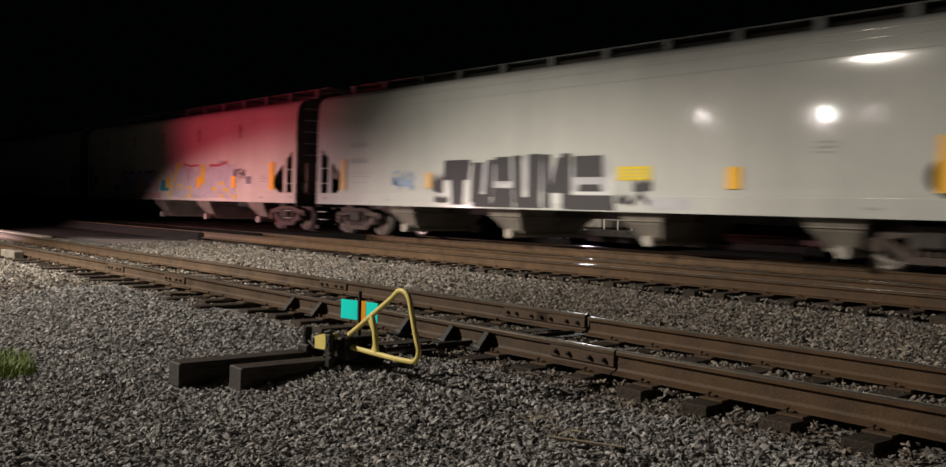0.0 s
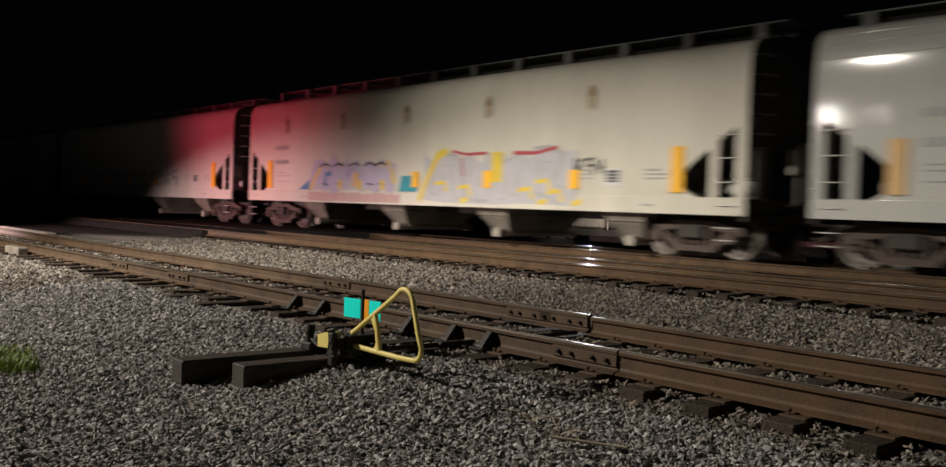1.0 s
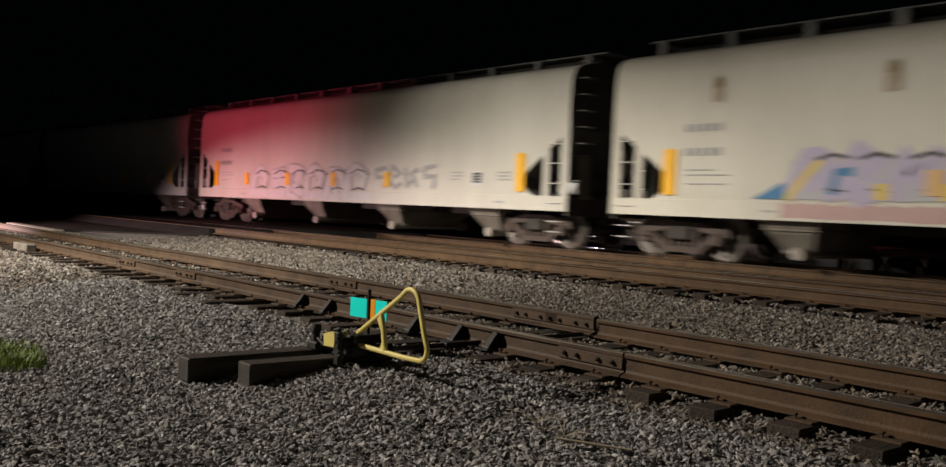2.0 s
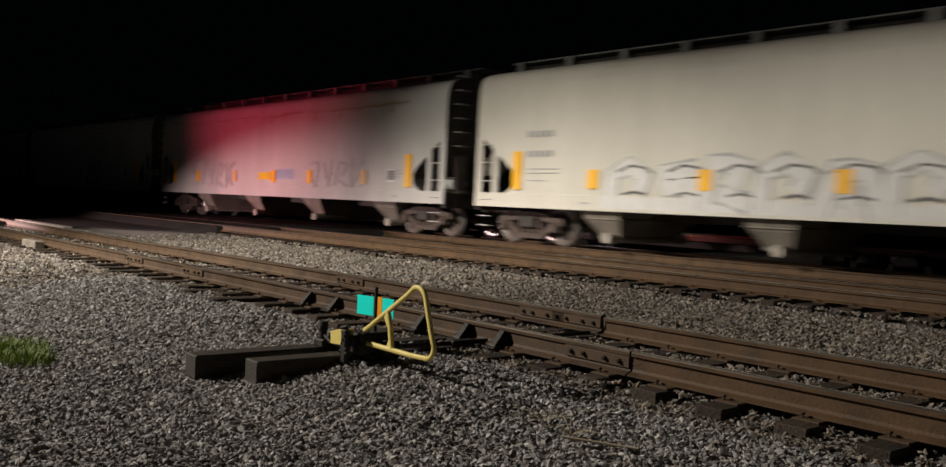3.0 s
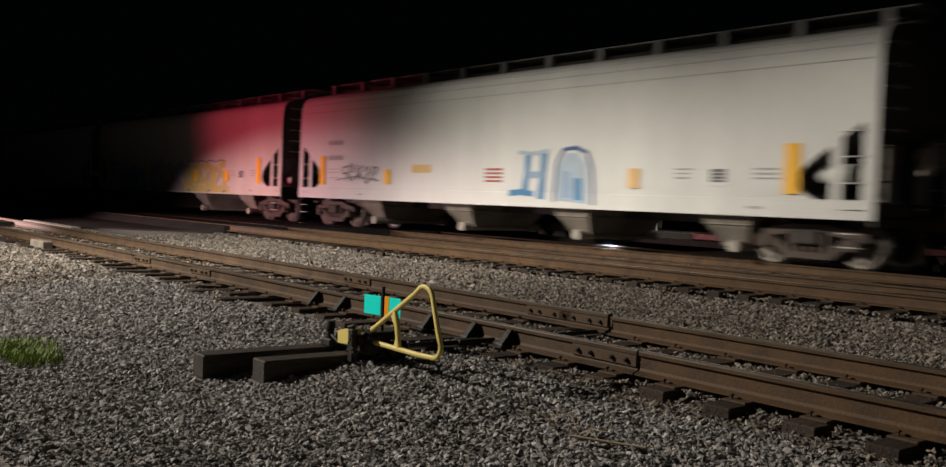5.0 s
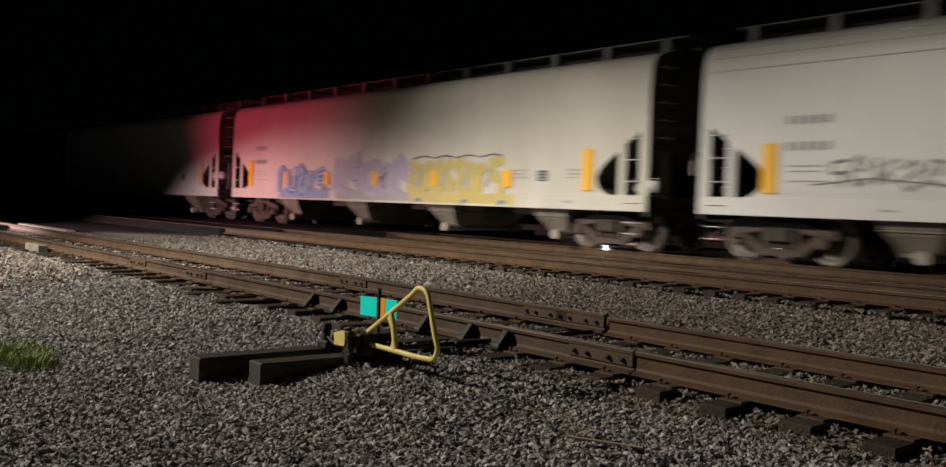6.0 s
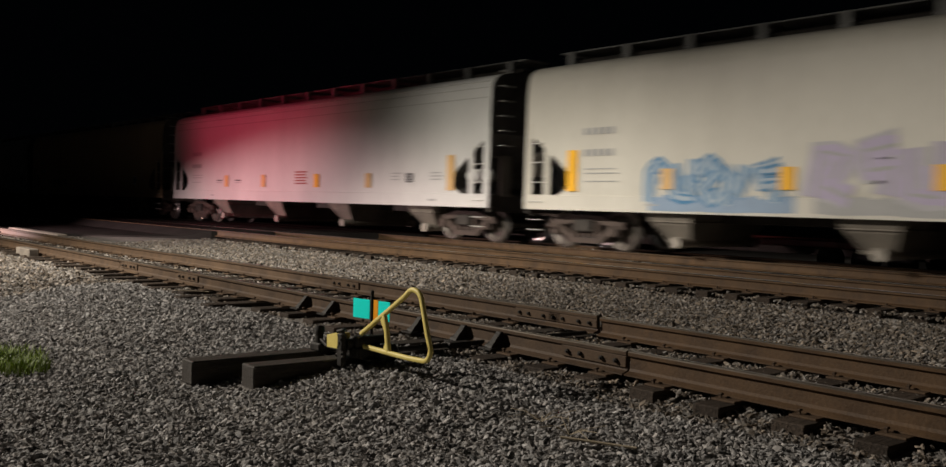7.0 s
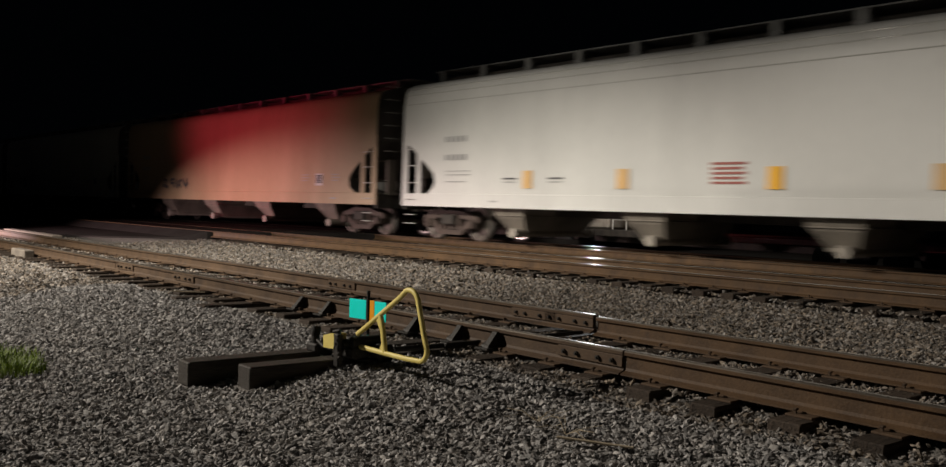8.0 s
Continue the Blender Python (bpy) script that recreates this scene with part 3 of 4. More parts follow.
def sill_mesh(paint):
    b = Build()
    b.prism([(-1.612, 0.905), (-1.612, 1.245), (-1.55, 1.262), (-1.50, 1.245), (-1.55, 1.22), (-1.55, 0.96), (-1.45, 0.945), (-1.45, 0.905)], "x", 0.0, CAR_LEN)
    return b.mesh("side_sill", paint)


def bay_mesh(paint):
    """A tapered discharge hopper with its rim and outlet."""
    b = Build()

    def ring(hx, hy, z):
        return [(-hx, -hy, z), (hx, -hy, z), (hx, hy, z), (-hx, hy, z)]
    levels = [(0.70, 1.46, 1.24), (0.60, 1.42, 0.88), (0.50, 1.30, 0.66), (0.31, 1.02, 0.34)]
    for (a, c, z), (a2, c2, z2) in zip(levels, levels[1:]):
        b.add(ring(a, c, z) + ring(a2, c2, z2), [(0, 1, 5, 4), (1, 2, 6, 5), (2, 3, 7, 6), (3, 0, 4, 7)])
    b.box(-0.57, 0.57, -1.37, 1.37, 0.71, 0.74, 0.01)
    b.box(-0.32, 0.32, -1.03, 1.03, 0.27, 0.36, 0.02)
    return b.mesh("discharge_hopper", paint)


def outlet_mesh():
    b = Build()
    b.tube([(0.2, -1.3, 0.30), (0.2, 1.3, 0.30)], 0.10, 14)
    b.tube([(0.2, -1.40, 0.30), (0.2, -1.2, 0.30)], 0.12, 14)
    b.tube([(0.2, 1.2, 0.30), (0.2, 1.40, 0.30)], 0.12, 14)
    return b.mesh("outlet_pipe", M_CONC)


def stile_mesh(paint, z0=0.95, z1=2.95, w=0.24):
    b = Build()
    b.box(-w / 2, w / 2, -0.02, 0.02, z0, z1, 0.004)
    return b.mesh("ladder_stile", paint)


def rung_mesh():
    b = Build()
    b.tube([(0.0, 0, 0), (0.0, -0.07, 0), (0.42, -0.07, 0), (0.42, 0, 0)], 0.013, 6)
    return b.mesh("rung", M_RUNG)


M_RUNG = mat("galvanised_rung", (0.55, 0.54, 0.51), (0.7, 0.69, 0.66), 5, 0.4, 0.2, bump=0.05)


def truck_frame_mesh(side):
    """A cast sideframe with its arched top, window openings, springs and axle boxes."""
    b = Build()
    top = [(-1.22, 0.50), (-1.15, 0.66), (-0.85, 0.70), (-0.45, 0.80), (0.45, 0.80), (0.85, 0.70), (1.15, 0.66), (1.22, 0.50)]
    b.prism(top + [(0.95, 0.52), (0.42, 0.62), (-0.42, 0.62), (-0.95, 0.52)], "y", -0.07, 0.07)
    b.prism([(-0.95, 0.54), (-0.75, 0.56), (-0.38, 0.28), (0.38, 0.28), (0.75, 0.56), (0.95, 0.54), (0.48, 0.15), (-0.48, 0.15)], "y", -0.07, 0.07)
    for s in (-1, 1):
        b.box(s * 0.93 - 0.15, s * 0.93 + 0.15, -0.11, 0.11, 0.32, 0.58, 0.03)
        b.tube([(s * 0.93, -0.17, 0.44), (s * 0.93, 0.1, 0.44)], 0.115, 14)
        b.box(s * 0.36 - 0.06, s * 0.36 + 0.06, -0.07, 0.07, 0.26, 0.66, 0.01)
    for i in (-1, 0, 1):
        b.tube([(i * 0.17, 0, 0.29), (i * 0.17, 0, 0.50)], 0.072, 10)
    b.box(-0.28, 0.28, -0.12, 0.12, 0.49, 0.62, 0.02)
    return b.mesh("sideframe", M_TRUCK)


def wheel_mesh():
    b = Build()
    b.lathe([(0.05, -0.07), (0.13, -0.07), (0.15, -0.02), (0.34, 0.01), (0.37, -0.065), (0.435, -0.065)], 24, 0, None, False)
    b.lathe([(0.01, -0.08), (0.085, -0.08), (0.09, -0.06)], 20, 0)
    b.lathe([(0.435, -0.066), (0.455, -0.05), (0.46, 0.035), (0.487, 0.05), (0.487, 0.072), (0.36, 0.04)], 24, 1, None, False)
    for i in range(3):
        q = i * 2.1
        b.box(-0.02, 0.02, -0.085, -0.06, -0.02, 0.02, 0, 0, Matrix.Rotation(q, 4, "Y") @ Matrix.Translation((0.09, 0, 0)))
    return b.mesh("wheel", M_WHEEL, M_TREAD)


def axle_mesh():
    b = Build()
    b.lathe([(0.07, -0.98), (0.08, -0.8), (0.09, -0.7), (0.075, 0.0), (0.09, 0.7), (0.08, 0.8), (0.07, 0.98)], 14)
    return b.mesh("axle", M_WHEEL)


ME = {}


def shared():
    ME["outlet"], ME["rung"] = outlet_mesh(), rung_mesh()
    ME["sideframe"], ME["wheel"], ME["axle"] = truck_frame_mesh(1), wheel_mesh(), axle_mesh()
    b = Build()
    b.box(-0.28, 0.28, -1.2, 1.2, 0.42, 0.70, 0.03)
    b.box(-0.5, 0.5, -0.35, 0.35, 0.66, 0.98, 0.03)
    ME["bolster"] = b.mesh("bolster", M_UNDER)
    b = Build()
    b.box(-0.15, CAR_LEN + 0.15, -0.2, 0.2, 0.72, 1.16, 0.02)
    ME["center_sill"] = b.mesh("center_sill", M_UNDER)
    b = Build()
    b.box(0.0, 2.15, -1.5, 1.5, 0.94, 0.99, 0.006)
    b.box(0.0, 0.10, -1.56, 1.56, 0.80, 1.24, 0.01)
    ME["end_platform"] = b.mesh("end_platform", M_UNDER)
    b = Build()
    b.box(-0.72, 0.02, -0.13, 0.13, 0.78, 1.02, 0.03)
    b.box(-0.80, -0.45, -0.17, 0.17, 0.74, 1.04, 0.05)
    b.tube([(-0.05, -0.45, 0.8), (-0.25, -0.42, 0.55), (-0.5, -0.3, 0.45), (-0.72, -0.1, 0.52)], 0.03, 7)
    ME["coupler"] = b.mesh("coupler", M_TRUCK)
    b = Build()
    b.box(0.0, CAR_LEN, -0.46, 0.46, 4.695, 4.725)
    ME["running_board"] = b.mesh("running_board", M_ROOF)
    b = Build()
    b.box(-0.035, 0.035, -0.62, 0.62, 4.62, 4.692)
    b.prism([(-0.62, 4.69), (-0.62, 4.33), (-0.50, 4.35), (-0.46, 4.69)], "x", -0.09, 0.09)
    b.prism([(0.62, 4.69), (0.62, 4.33), (0.50, 4.35), (0.46, 4.69)], "x", -0.09, 0.09)
    ME["running_board_bracket"] = b.mesh("running_board_bracket", M_ROOF)
    b = Build()
    b.box(0.25, CAR_LEN - 0.25, -0.40, 0.40, 4.45, 4.60, 0.03)
    ME["roof_hatch"] = b.mesh("roof_hatch", M_UNDER)
    b = Build()
    b.box(0.15, CAR_LEN - 0.15, -1.596, -1.56, 3.715, 3.735)
    b.tube([(0.15, -1.553, 3.98), (CAR_LEN - 0.15, -1.553, 3.98)], 0.012, 6)
    b.tube([(0.15, -1.492, 4.14), (CAR_LEN - 0.15, -1.492, 4.14)], 0.016, 6)
    ME["eave_rib"] = b.mesh("eave_rib", M_CAR["pale_grey"])
    b = Build()
    b.lathe([(0.05, -0.46), (0.13, -0.44), (0.18, -0.36), (0.18, 0.36), (0.13, 0.44), (0.05, 0.46)], 18)
    ME["air_tank"] = b.mesh("air_tank", M_CAR["white"])
    b = Build()
    b.box(-0.05, 0.05, -0.17, 0.17, 0.98, 2.25, 0.01)
    b.box(-0.10, 0.10, -0.20, 0.20, 1.20, 1.28, 0.01)
    b.tube([(0, -0.17, 2.2), (0, -0.55, 2.2)], 0.018, 6)
    b.tube([(0, -0.17, 1.6), (0, -0.55, 1.6)], 0.018, 6)
    ME["end_post"] = b.mesh("end_post", M_BAY)
    b = Build()
    b.box(-0.06, 0.06, -0.2, 0.25, 1.75, 2.25, 0.02)
    b.lathe([(0.30, -0.02), (0.32, 0.0), (0.30, 0.02)], 20, 0, pose(-0.12, 0, 2.1, 0, 0, 90))
    b.tube([(-0.02, 0, 2.1), (-0.12, 0, 2.1)], 0.02, 6)
    b.tube([(0, 0, 1.8), (0, 0, 1.0)], 0.02, 6)
    ME["hand_brake"] = b.mesh("hand_brake", M_CONC)


shared()


def build_car(paint_key, label, ribbed=False, lift=0.0):
    paint = M_CAR[paint_key]
    car = thing("hopper_car", None, label, "freight car", "hopper cars of the train")
    car.empty_display_size = 0.5
    part("hull", hull_mesh(paint), car)
    for s in (1, -1):
        part("side_sill", ME.setdefault("sill" + paint_key, sill_mesh(paint)), car, "", Matrix.Diagonal((1, s, 1, 1)) if s < 0 else None)
    bay = ME.setdefault("bay", bay_mesh(M_BAY))
    for u in (4.25, 8.62, 12.99, 17.36):
        h = part("discharge_hopper", bay, car, "", pose(u, 0, 0))
        part("outlet_pipe", ME["outlet"], h, "pale outlet pipe")
    part("center_sill", ME["center_sill"], car, "grimy black centre sill")
    part("running_board", ME["running_board"], car, "steel grating walkway along the roof", pose(0, 0, lift))
    for s in (-1, 1) if ribbed else ():
        part("eave_rib", ME["eave_rib"], car, "", pose(0, 0, 0) if s < 0 else pose(CAR_LEN, 0, 0, 0, 0, 180))
    part("roof_hatch", ME["roof_hatch"], car, "long dark roof hatch")
    for i in range(12):
        part("running_board_bracket", ME["running_board_bracket"], car, "", pose(0.45 + i * (CAR_LEN - 0.9) / 11, 0, lift))
    stile = ME.setdefault("stile" + paint_key, stile_mesh(paint))
    thin = ME.setdefault("thin" + paint_key, stile_mesh(paint, 1.2, 2.62, 0.2))
    for e, m in ((0, Matrix.Identity(4)), (1, Matrix.Translation((CAR_LEN, 0, 0)) @ Matrix.Rotation(math.pi, 4, "Z"))):
        part("end_platform", ME["end_platform"], car, "black end platform", m)
        part("coupler", ME["coupler"], car, "rusty knuckle coupler", m)
        for sy in (-1, 1):
            part("ladder_stile", stile, car, "", m @ pose(0.12, sy * 1.585, 0))
            part("ladder_stile", thin, car, "", m @ pose(0.74, sy * 1.575, 0))
            for k in range(6):
                r = part("rung", ME["rung"], car, "pale steel ladder rung", m @ pose(0.20 if sy < 0 else 0.62, sy * 1.57, (0.42, 0.66, 1.09, 1.55, 2.02, 2.47)[k], 0, 0, 0 if sy < 0 else 180))
        part("air_tank", ME["air_tank"], car, "", m @ (pose(0.90, 1.12, 1.74, 0, 0, 90) if e and ribbed else pose(1.05, 0.45 if e else -0.6, 1.5, 0, 0, 90 if e else 30)))
        for k in range(6):
            part("rung", ME["rung"], car, "pale steel ladder rung", m @ pose(-0.004, 1.3, 2.5 + 0.38 * k, 0, 0, -90))
    part("end_post", ME["end_post"], car, "grey upright post on the end platform", pose(CAR_LEN - 0.06, -1.0, 0))
    part("hand_brake", ME["hand_brake"], car, "grey hand brake wheel and housing", pose(CAR_LEN + 0.06, 0.1, 0, 0, 0, 180))
    for u in (1.55, CAR_LEN - 1.55):
        part("bolster", ME["bolster"], car, "", pose(u, 0, 0))
        for s in (-1, 1):
            part("sideframe", ME["sideframe"], car, "brown cast truck sideframe", pose(u, s * 1.0, 0, 0, 0, 0 if s < 0 else 180))
        for d in (-0.93, 0.93):
            ax = part("axle", ME["axle"], car, "", pose(u + d, 0, 0.46))
            part("wheel", ME["wheel"], ax, "steel wheel with a polished tread", pose(0, -0.755, 0))
            part("wheel", ME["wheel"], ax, "steel wheel with a polished tread", pose(0, 0.755, 0, 0, 0, 180))
    return car


# ---- beyond the train: a parked service truck ----


def build_truck():
    t = thing("service_truck", None, "parked service truck with a dark red flat bed and white rails", "truck", m=pose(-26.5, 23.6, -0.25))
    t.empty_display_size = 0.3
    red = mat("dark_red_paint", (0.13, 0.010, 0.014), (0.19, 0.02, 0.022), 3, 0.5, bump=0.1)
    b = Build()
    b.box(8.0, 17, 0, 2.4, 0.66, 0.84, 0.02)
    part("flat_bed", b.mesh("flat_bed", red), t, "dark red steel bed")
    b = Build()
    b.box(0, 17, 0.9, 1.5, 0.40, 0.62, 0.02)
    b.box(0, 8.0, 0.05, 2.35, 0.62, 0.85, 0.02)
    part("chassis", b.mesh("chassis", M_UNDER), t, "grimy black chassis")
    b = Build()
    b.box(2.9, 5.0, 0.2, 2.2, 0.87, 2.3, 0.06)
    part("tool_box", b.mesh("tool_box", M_CONC), t, "pale steel tool box")
    b = Build()
    for x in (5.3, 5.9, 6.5):
        b.tube([(x, 0.1, 0.86), (x, 0.1, 1.9)], 0.03, 6)
    for z in (1.2, 1.55, 1.9):
        b.tube([(5.3, 0.1, z), (6.5, 0.1, z)], 0.025, 6)
    part("guard_rail", b.mesh("guard_rail", M_RUNG), t, "white tubular rail")
    ty = mat("tyre_rubber", (0.012, 0.012, 0.012), (0.03, 0.03, 0.03), 9, 0.85)
    b = Build()
    b.lathe([(0.12, -0.13), (0.30, -0.13), (0.36, -0.10), (0.36, 0.10), (0.30, 0.13), (0.12, 0.13)], 22)
    me = b.mesh("tyre", ty)
    for x in (2.0, 3.0, 13.0, 14.0, 15.0):
        for y in (0.15, 2.25):
            part("tyre", me, t, "black tyre", pose(x, y, 0.36))
    amber = bpy.data.materials.new("amber_lens")
    amber.use_nodes = True
    e = amber.node_tree.nodes["Principled BSDF"]
    e.inputs["Base Color"].default_value = (1.0, 0.5, 0.1, 1)
    e.inputs["Emission Color"].default_value, e.inputs["Emission Strength"].default_value = (1.0, 0.55, 0.2, 1), 12
    b = Build()
    b.tube([(7.6, 0.05, 1.42), (8.1, 0.05, 1.50)], 0.04, 10)
    part("marker_lamp", b.mesh("marker_lamp", amber), t, "lit amber marker lamp")


build_truck()


def build_grass(x, y, n, spread, seed):
    r = random.Random(seed)
    b = Build()
    for _ in range(n):
        a, d = r.uniform(0, 6.28), spread * r.random() ** 0.8
        px, py = x + d * math.cos(a), y + d * math.sin(a) * 0.7
        z0, h, q = ground_z(px, py), r.uniform(0.04, 0.15), r.uniform(0, 6.28)
        lx, ly, w = math.cos(q) * h * r.uniform(0.2, 0.9), math.sin(q) * h * r.uniform(0.2, 0.9), 0.004
        nx, ny = -math.sin(q) * w, math.cos(q) * w
        b.add([(px - nx, py - ny, z0), (px + nx, py + ny, z0), (px + lx * 0.4 + nx * 0.7, py + ly * 0.4 + ny * 0.7, z0 + h * 0.7), (px + lx * 0.4 - nx * 0.7, py + ly * 0.4 - ny * 0.7, z0 + h * 0.7), (px + lx, py + ly, z0 + h)], [(0, 1, 2, 3), (3, 2, 4)])
    thing("grass", b.mesh("grass", M_GRASS), "tuft of green grass growing in the ballast", "grass", kind="stuff")


build_grass(-8.30, 2.06, 600, 0.30, 3)
build_grass(-8.85, 2.05, 1100, 0.46, 5)


def build_weed(x, y, seed):
    r = random.Random(seed)
    b = Build()
    z = ground_z(x, y) + 0.03
    for _ in range(9):
        q, l = r.uniform(0, 6.28), r.uniform(0.10, 0.24)
        dx, dy = math.cos(q) * l, math.sin(q) * l
        b.tube([(x, y, z), (x + dx * 0.5, y + dy * 0.5, z + 0.05), (x + dx, y + dy, z + r.uniform(0.02, 0.10))], 0.0022, 4)
    thing("dry_weed", b.mesh("dry_weed", M_STRAW), "dry straw-coloured weed lying on the ballast", "weed")


build_weed(-4.25, 4.1, 1)
build_weed(-3.9, 4.0, 2)
b = Build()
b.box(-0.22, 0.22, -0.012, 0.012, 0, 0.012, 0.003)
ME_SPLINTER = b.mesh("wood_splinter", M_STRAW)
for sx, sy, sz, turn in ((-3.62, 3.95, None, 35), (-11.9, 5.02, 0.03, 70), (-10.6, 5.9, 0.02, 20), (-9.2, 6.3, 0.02, -40), (-13.4, 6.2, 0.02, 10)):
    thing("wood_splinter", ME_SPLINTER, "pale wood splinter lying on the ballast", "stick", "splinters on the ballast", m=pose(sx, sy, ground_z(sx, sy) + 0.045 if sz is None else sz, 0, 3, turn))

# ---- edge of the crossing at the siding ----


def crossing_block(x0, x1, y0, y1, z0, z1, label, mt):
    b = Build()
    b.box(x0, x1, y0, y1, z0, z1, 0.02)
    thing("crossing_panel", b.mesh("crossing_panel", mt), label, "crossing panel", "crossing panels")


crossing_block(-31.5, -26.4, 7.35, 7.62, 0.0, 0.19, "weathered concrete crossing panel beside the siding rail", M_OLDCONC)
crossing_block(-21.4, -20.4, 5.14, 5.34, -0.05, 0.13, "broken pale concrete crossing end beside the siding rail", M_OLDCONC)

CARS = []
for key, label in (
        ("pale_grey", "glossy pale grey covered hopper car with charcoal block graffiti"),
        ("cream", "cream covered hopper car with lilac and yellow graffiti"),
        ("warm_white", "warm white covered hopper car with white bubble graffiti"),
        ("grey_white", "grey-white covered hopper car with thin dark tags and rusty eaves"),
        ("white", "white covered hopper car with a blue outlined tag"),
        ("warm_white", "warm white covered hopper car with blue, lilac and ochre graffiti"),
        ("white", "clean white covered hopper car with red lettering block"),
        ("tan", "tan covered hopper car with a small dark tag"),
        ("warm_white", "plain warm white covered hopper car in the dark"),
        ("grey_white", "plain grey-white covered hopper car in the dark"),
        ("cream", "plain cream covered hopper car in the dark")):
    CARS.append(build_car(key, label, len(CARS) in (0, 4, 6), 0.08 if len(CARS) in (1, 4, 5, 6) else 0.0))

# ---- lettering, reflectors and spray paint on the cars ----
FACE = -1.6165
STROKES = {
    "a": [[(0, 0.9), (0.7, 0.95), (0.75, 0.5), (0.55, 0)]],
    "b": [[(0.05, 0), (0.1, 0.8), (0.5, 1), (0.9, 0.75), (0.7, 0.4)]],
    "c": [[(0.1, 0.9), (0.2, 0.1), (0.8, 0.05), (0.75, 0.6)], [(0.95, 1), (0.9, 0.4)]],
    "d": [[(0.1, 1), (0.2, 0)], [(0.5, 0.85), (0.6, 0.1)], [(0.1, 0.6), (0.95, 0.9)]],
    "e": [[(0.9, 0.6), (0.3, 1), (0.05, 0.4), (0.5, 0), (0.95, 0.2)], [(0.4, 0.5), (0.7, 0.55)]],
    "f": [[(0.95, 0.95), (0.2, 0.85), (0.3, 0.5), (0.9, 0.55), (0.8, 0.05)]],
    "g": [[(0, 0.1), (0.3, 0.95), (0.8, 0.9), (1, 0)], [(0.5, 0.6), (0.55, 0.2)]],
    "h": [[(0.05, 0.1), (0.2, 0.95), (0.85, 0.85), (0.5, 0.45)], [(0.3, 0.3), (0.95, 0.1)]],
    "i": [[(0.05, 0.9), (0.4, 0.3), (0.9, 0.5)], [(0.7, 1), (0.6, 0)]],
    "j": [[(0.05, 0), (0.25, 0.9), (0.6, 0.3), (0.85, 1)]],
    "k": [[(0.1, 0.95), (0.25, 0.05), (0.6, 0.5)], [(0.95, 0.9), (0.5, 0.7), (0.9, 0.1)]],
    "l": [[(0.05, 0.7), (0.5, 1), (0.9, 0.7), (0.2, 0.3), (0.6, 0), (0.95, 0.2)]],
}


class Sheet:
    """Thin layers of paint on the near side of a car; u along the car from its rear end, z over the rail."""

    def __init__(self, seed=0):
        self.items, self.r = [], random.Random(seed)

    def lift(self):
        return FACE - 0.0002 * len(self.items)

    def poly(self, key, pts):
        y = self.lift()
        self.items.append((Build().prism(pts, "y", y, y + 0.00015), key))

    def rect(self, key, u0, u1, z0, z1, lean=0.0):
        self.poly(key, [(u0, z0), (u1, z0), (u1 + lean, z1), (u0 + lean, z1)])

    def stroke(self, key, path, w):
        pts = [Vector(p) for p in path]
        left, right = [], []
        for i, p in enumerate(pts):
            t = (pts[min(i + 1, len(pts) - 1)] - pts[max(i - 1, 0)])
            t = t.normalized() if t.length > 1e-6 else Vector((1, 0))
            q = Vector((-t.y, t.x)) * w / 2 * self.r.uniform(0.82, 1.15)
            left.append(p + q)
            right.append(p - q)
        y = self.lift()
        k = len(pts)
        vs = [(p.x, y, p.y) for p in left] + [(p.x, y, p.y) for p in right]
        self.items.append((Build().add(vs, [(i, i + 1, k + i + 1, k + i) for i in range(k - 1)]), key))

    def blob(self, key, u0, u1, z0, z1, lumps=9, rough=0.12):
        """A cloud with an uneven upper edge and a straight-ish lower edge."""
        top = [(u0 + (u1 - u0) * i / (lumps * 2), z1 - (z1 - z0) * (rough if i % 2 else 0) * self.r.uniform(0.4, 1.6)) for i in range(lumps * 2 + 1)]
        low = [(u1 - (u1 - u0) * i / lumps, z0 + (z1 - z0) * rough * 0.5 * self.r.random()) for i in range(lumps + 1)]
        self.poly(key, top + low)

    def shapes(self, key, kinds, u0, u1, z0, z1, w, edge=None, slant=0.0, jig=0.08, curve=2):
        n = len(kinds)
        step = (u1 - u0) / n
        for pas in ((edge, w * 1.5), (key, w)) if edge else ((key, w),):
            r = random.Random(n * 7 + 1)
            for i, ch in enumerate(kinds):
                a, c = u0 + step * (i + 0.06), step * 0.92
                dz, dh = r.uniform(-jig, jig) * (z1 - z0), r.uniform(1 - jig, 1 + jig)
                for path in STROKES[ch]:
                    p = [(a + c * x + slant * y, z0 + dz + (z1 - z0) * y * dh) for x, y in path]
                    q = []
                    for (x0, y0), (x1, y1) in zip(p, p[1:]):
                        q += [(x0 + (x1 - x0) * k / curve, y0 + (y1 - y0) * k / curve) for k in range(curve)]
                    self.stroke(pas[0], q + [p[-1]], pas[1])

    def done(self, car, name, label):
        """The first layer is the part; the others are painted over it."""
        (b, key), rest = self.items[0], self.items[1:]
        base = part(name, b.mesh(name, PAINT[key]), car, label)
        for b, key in rest:
            part("painted_stroke", b.mesh("painted_stroke", PAINT[key]), base)


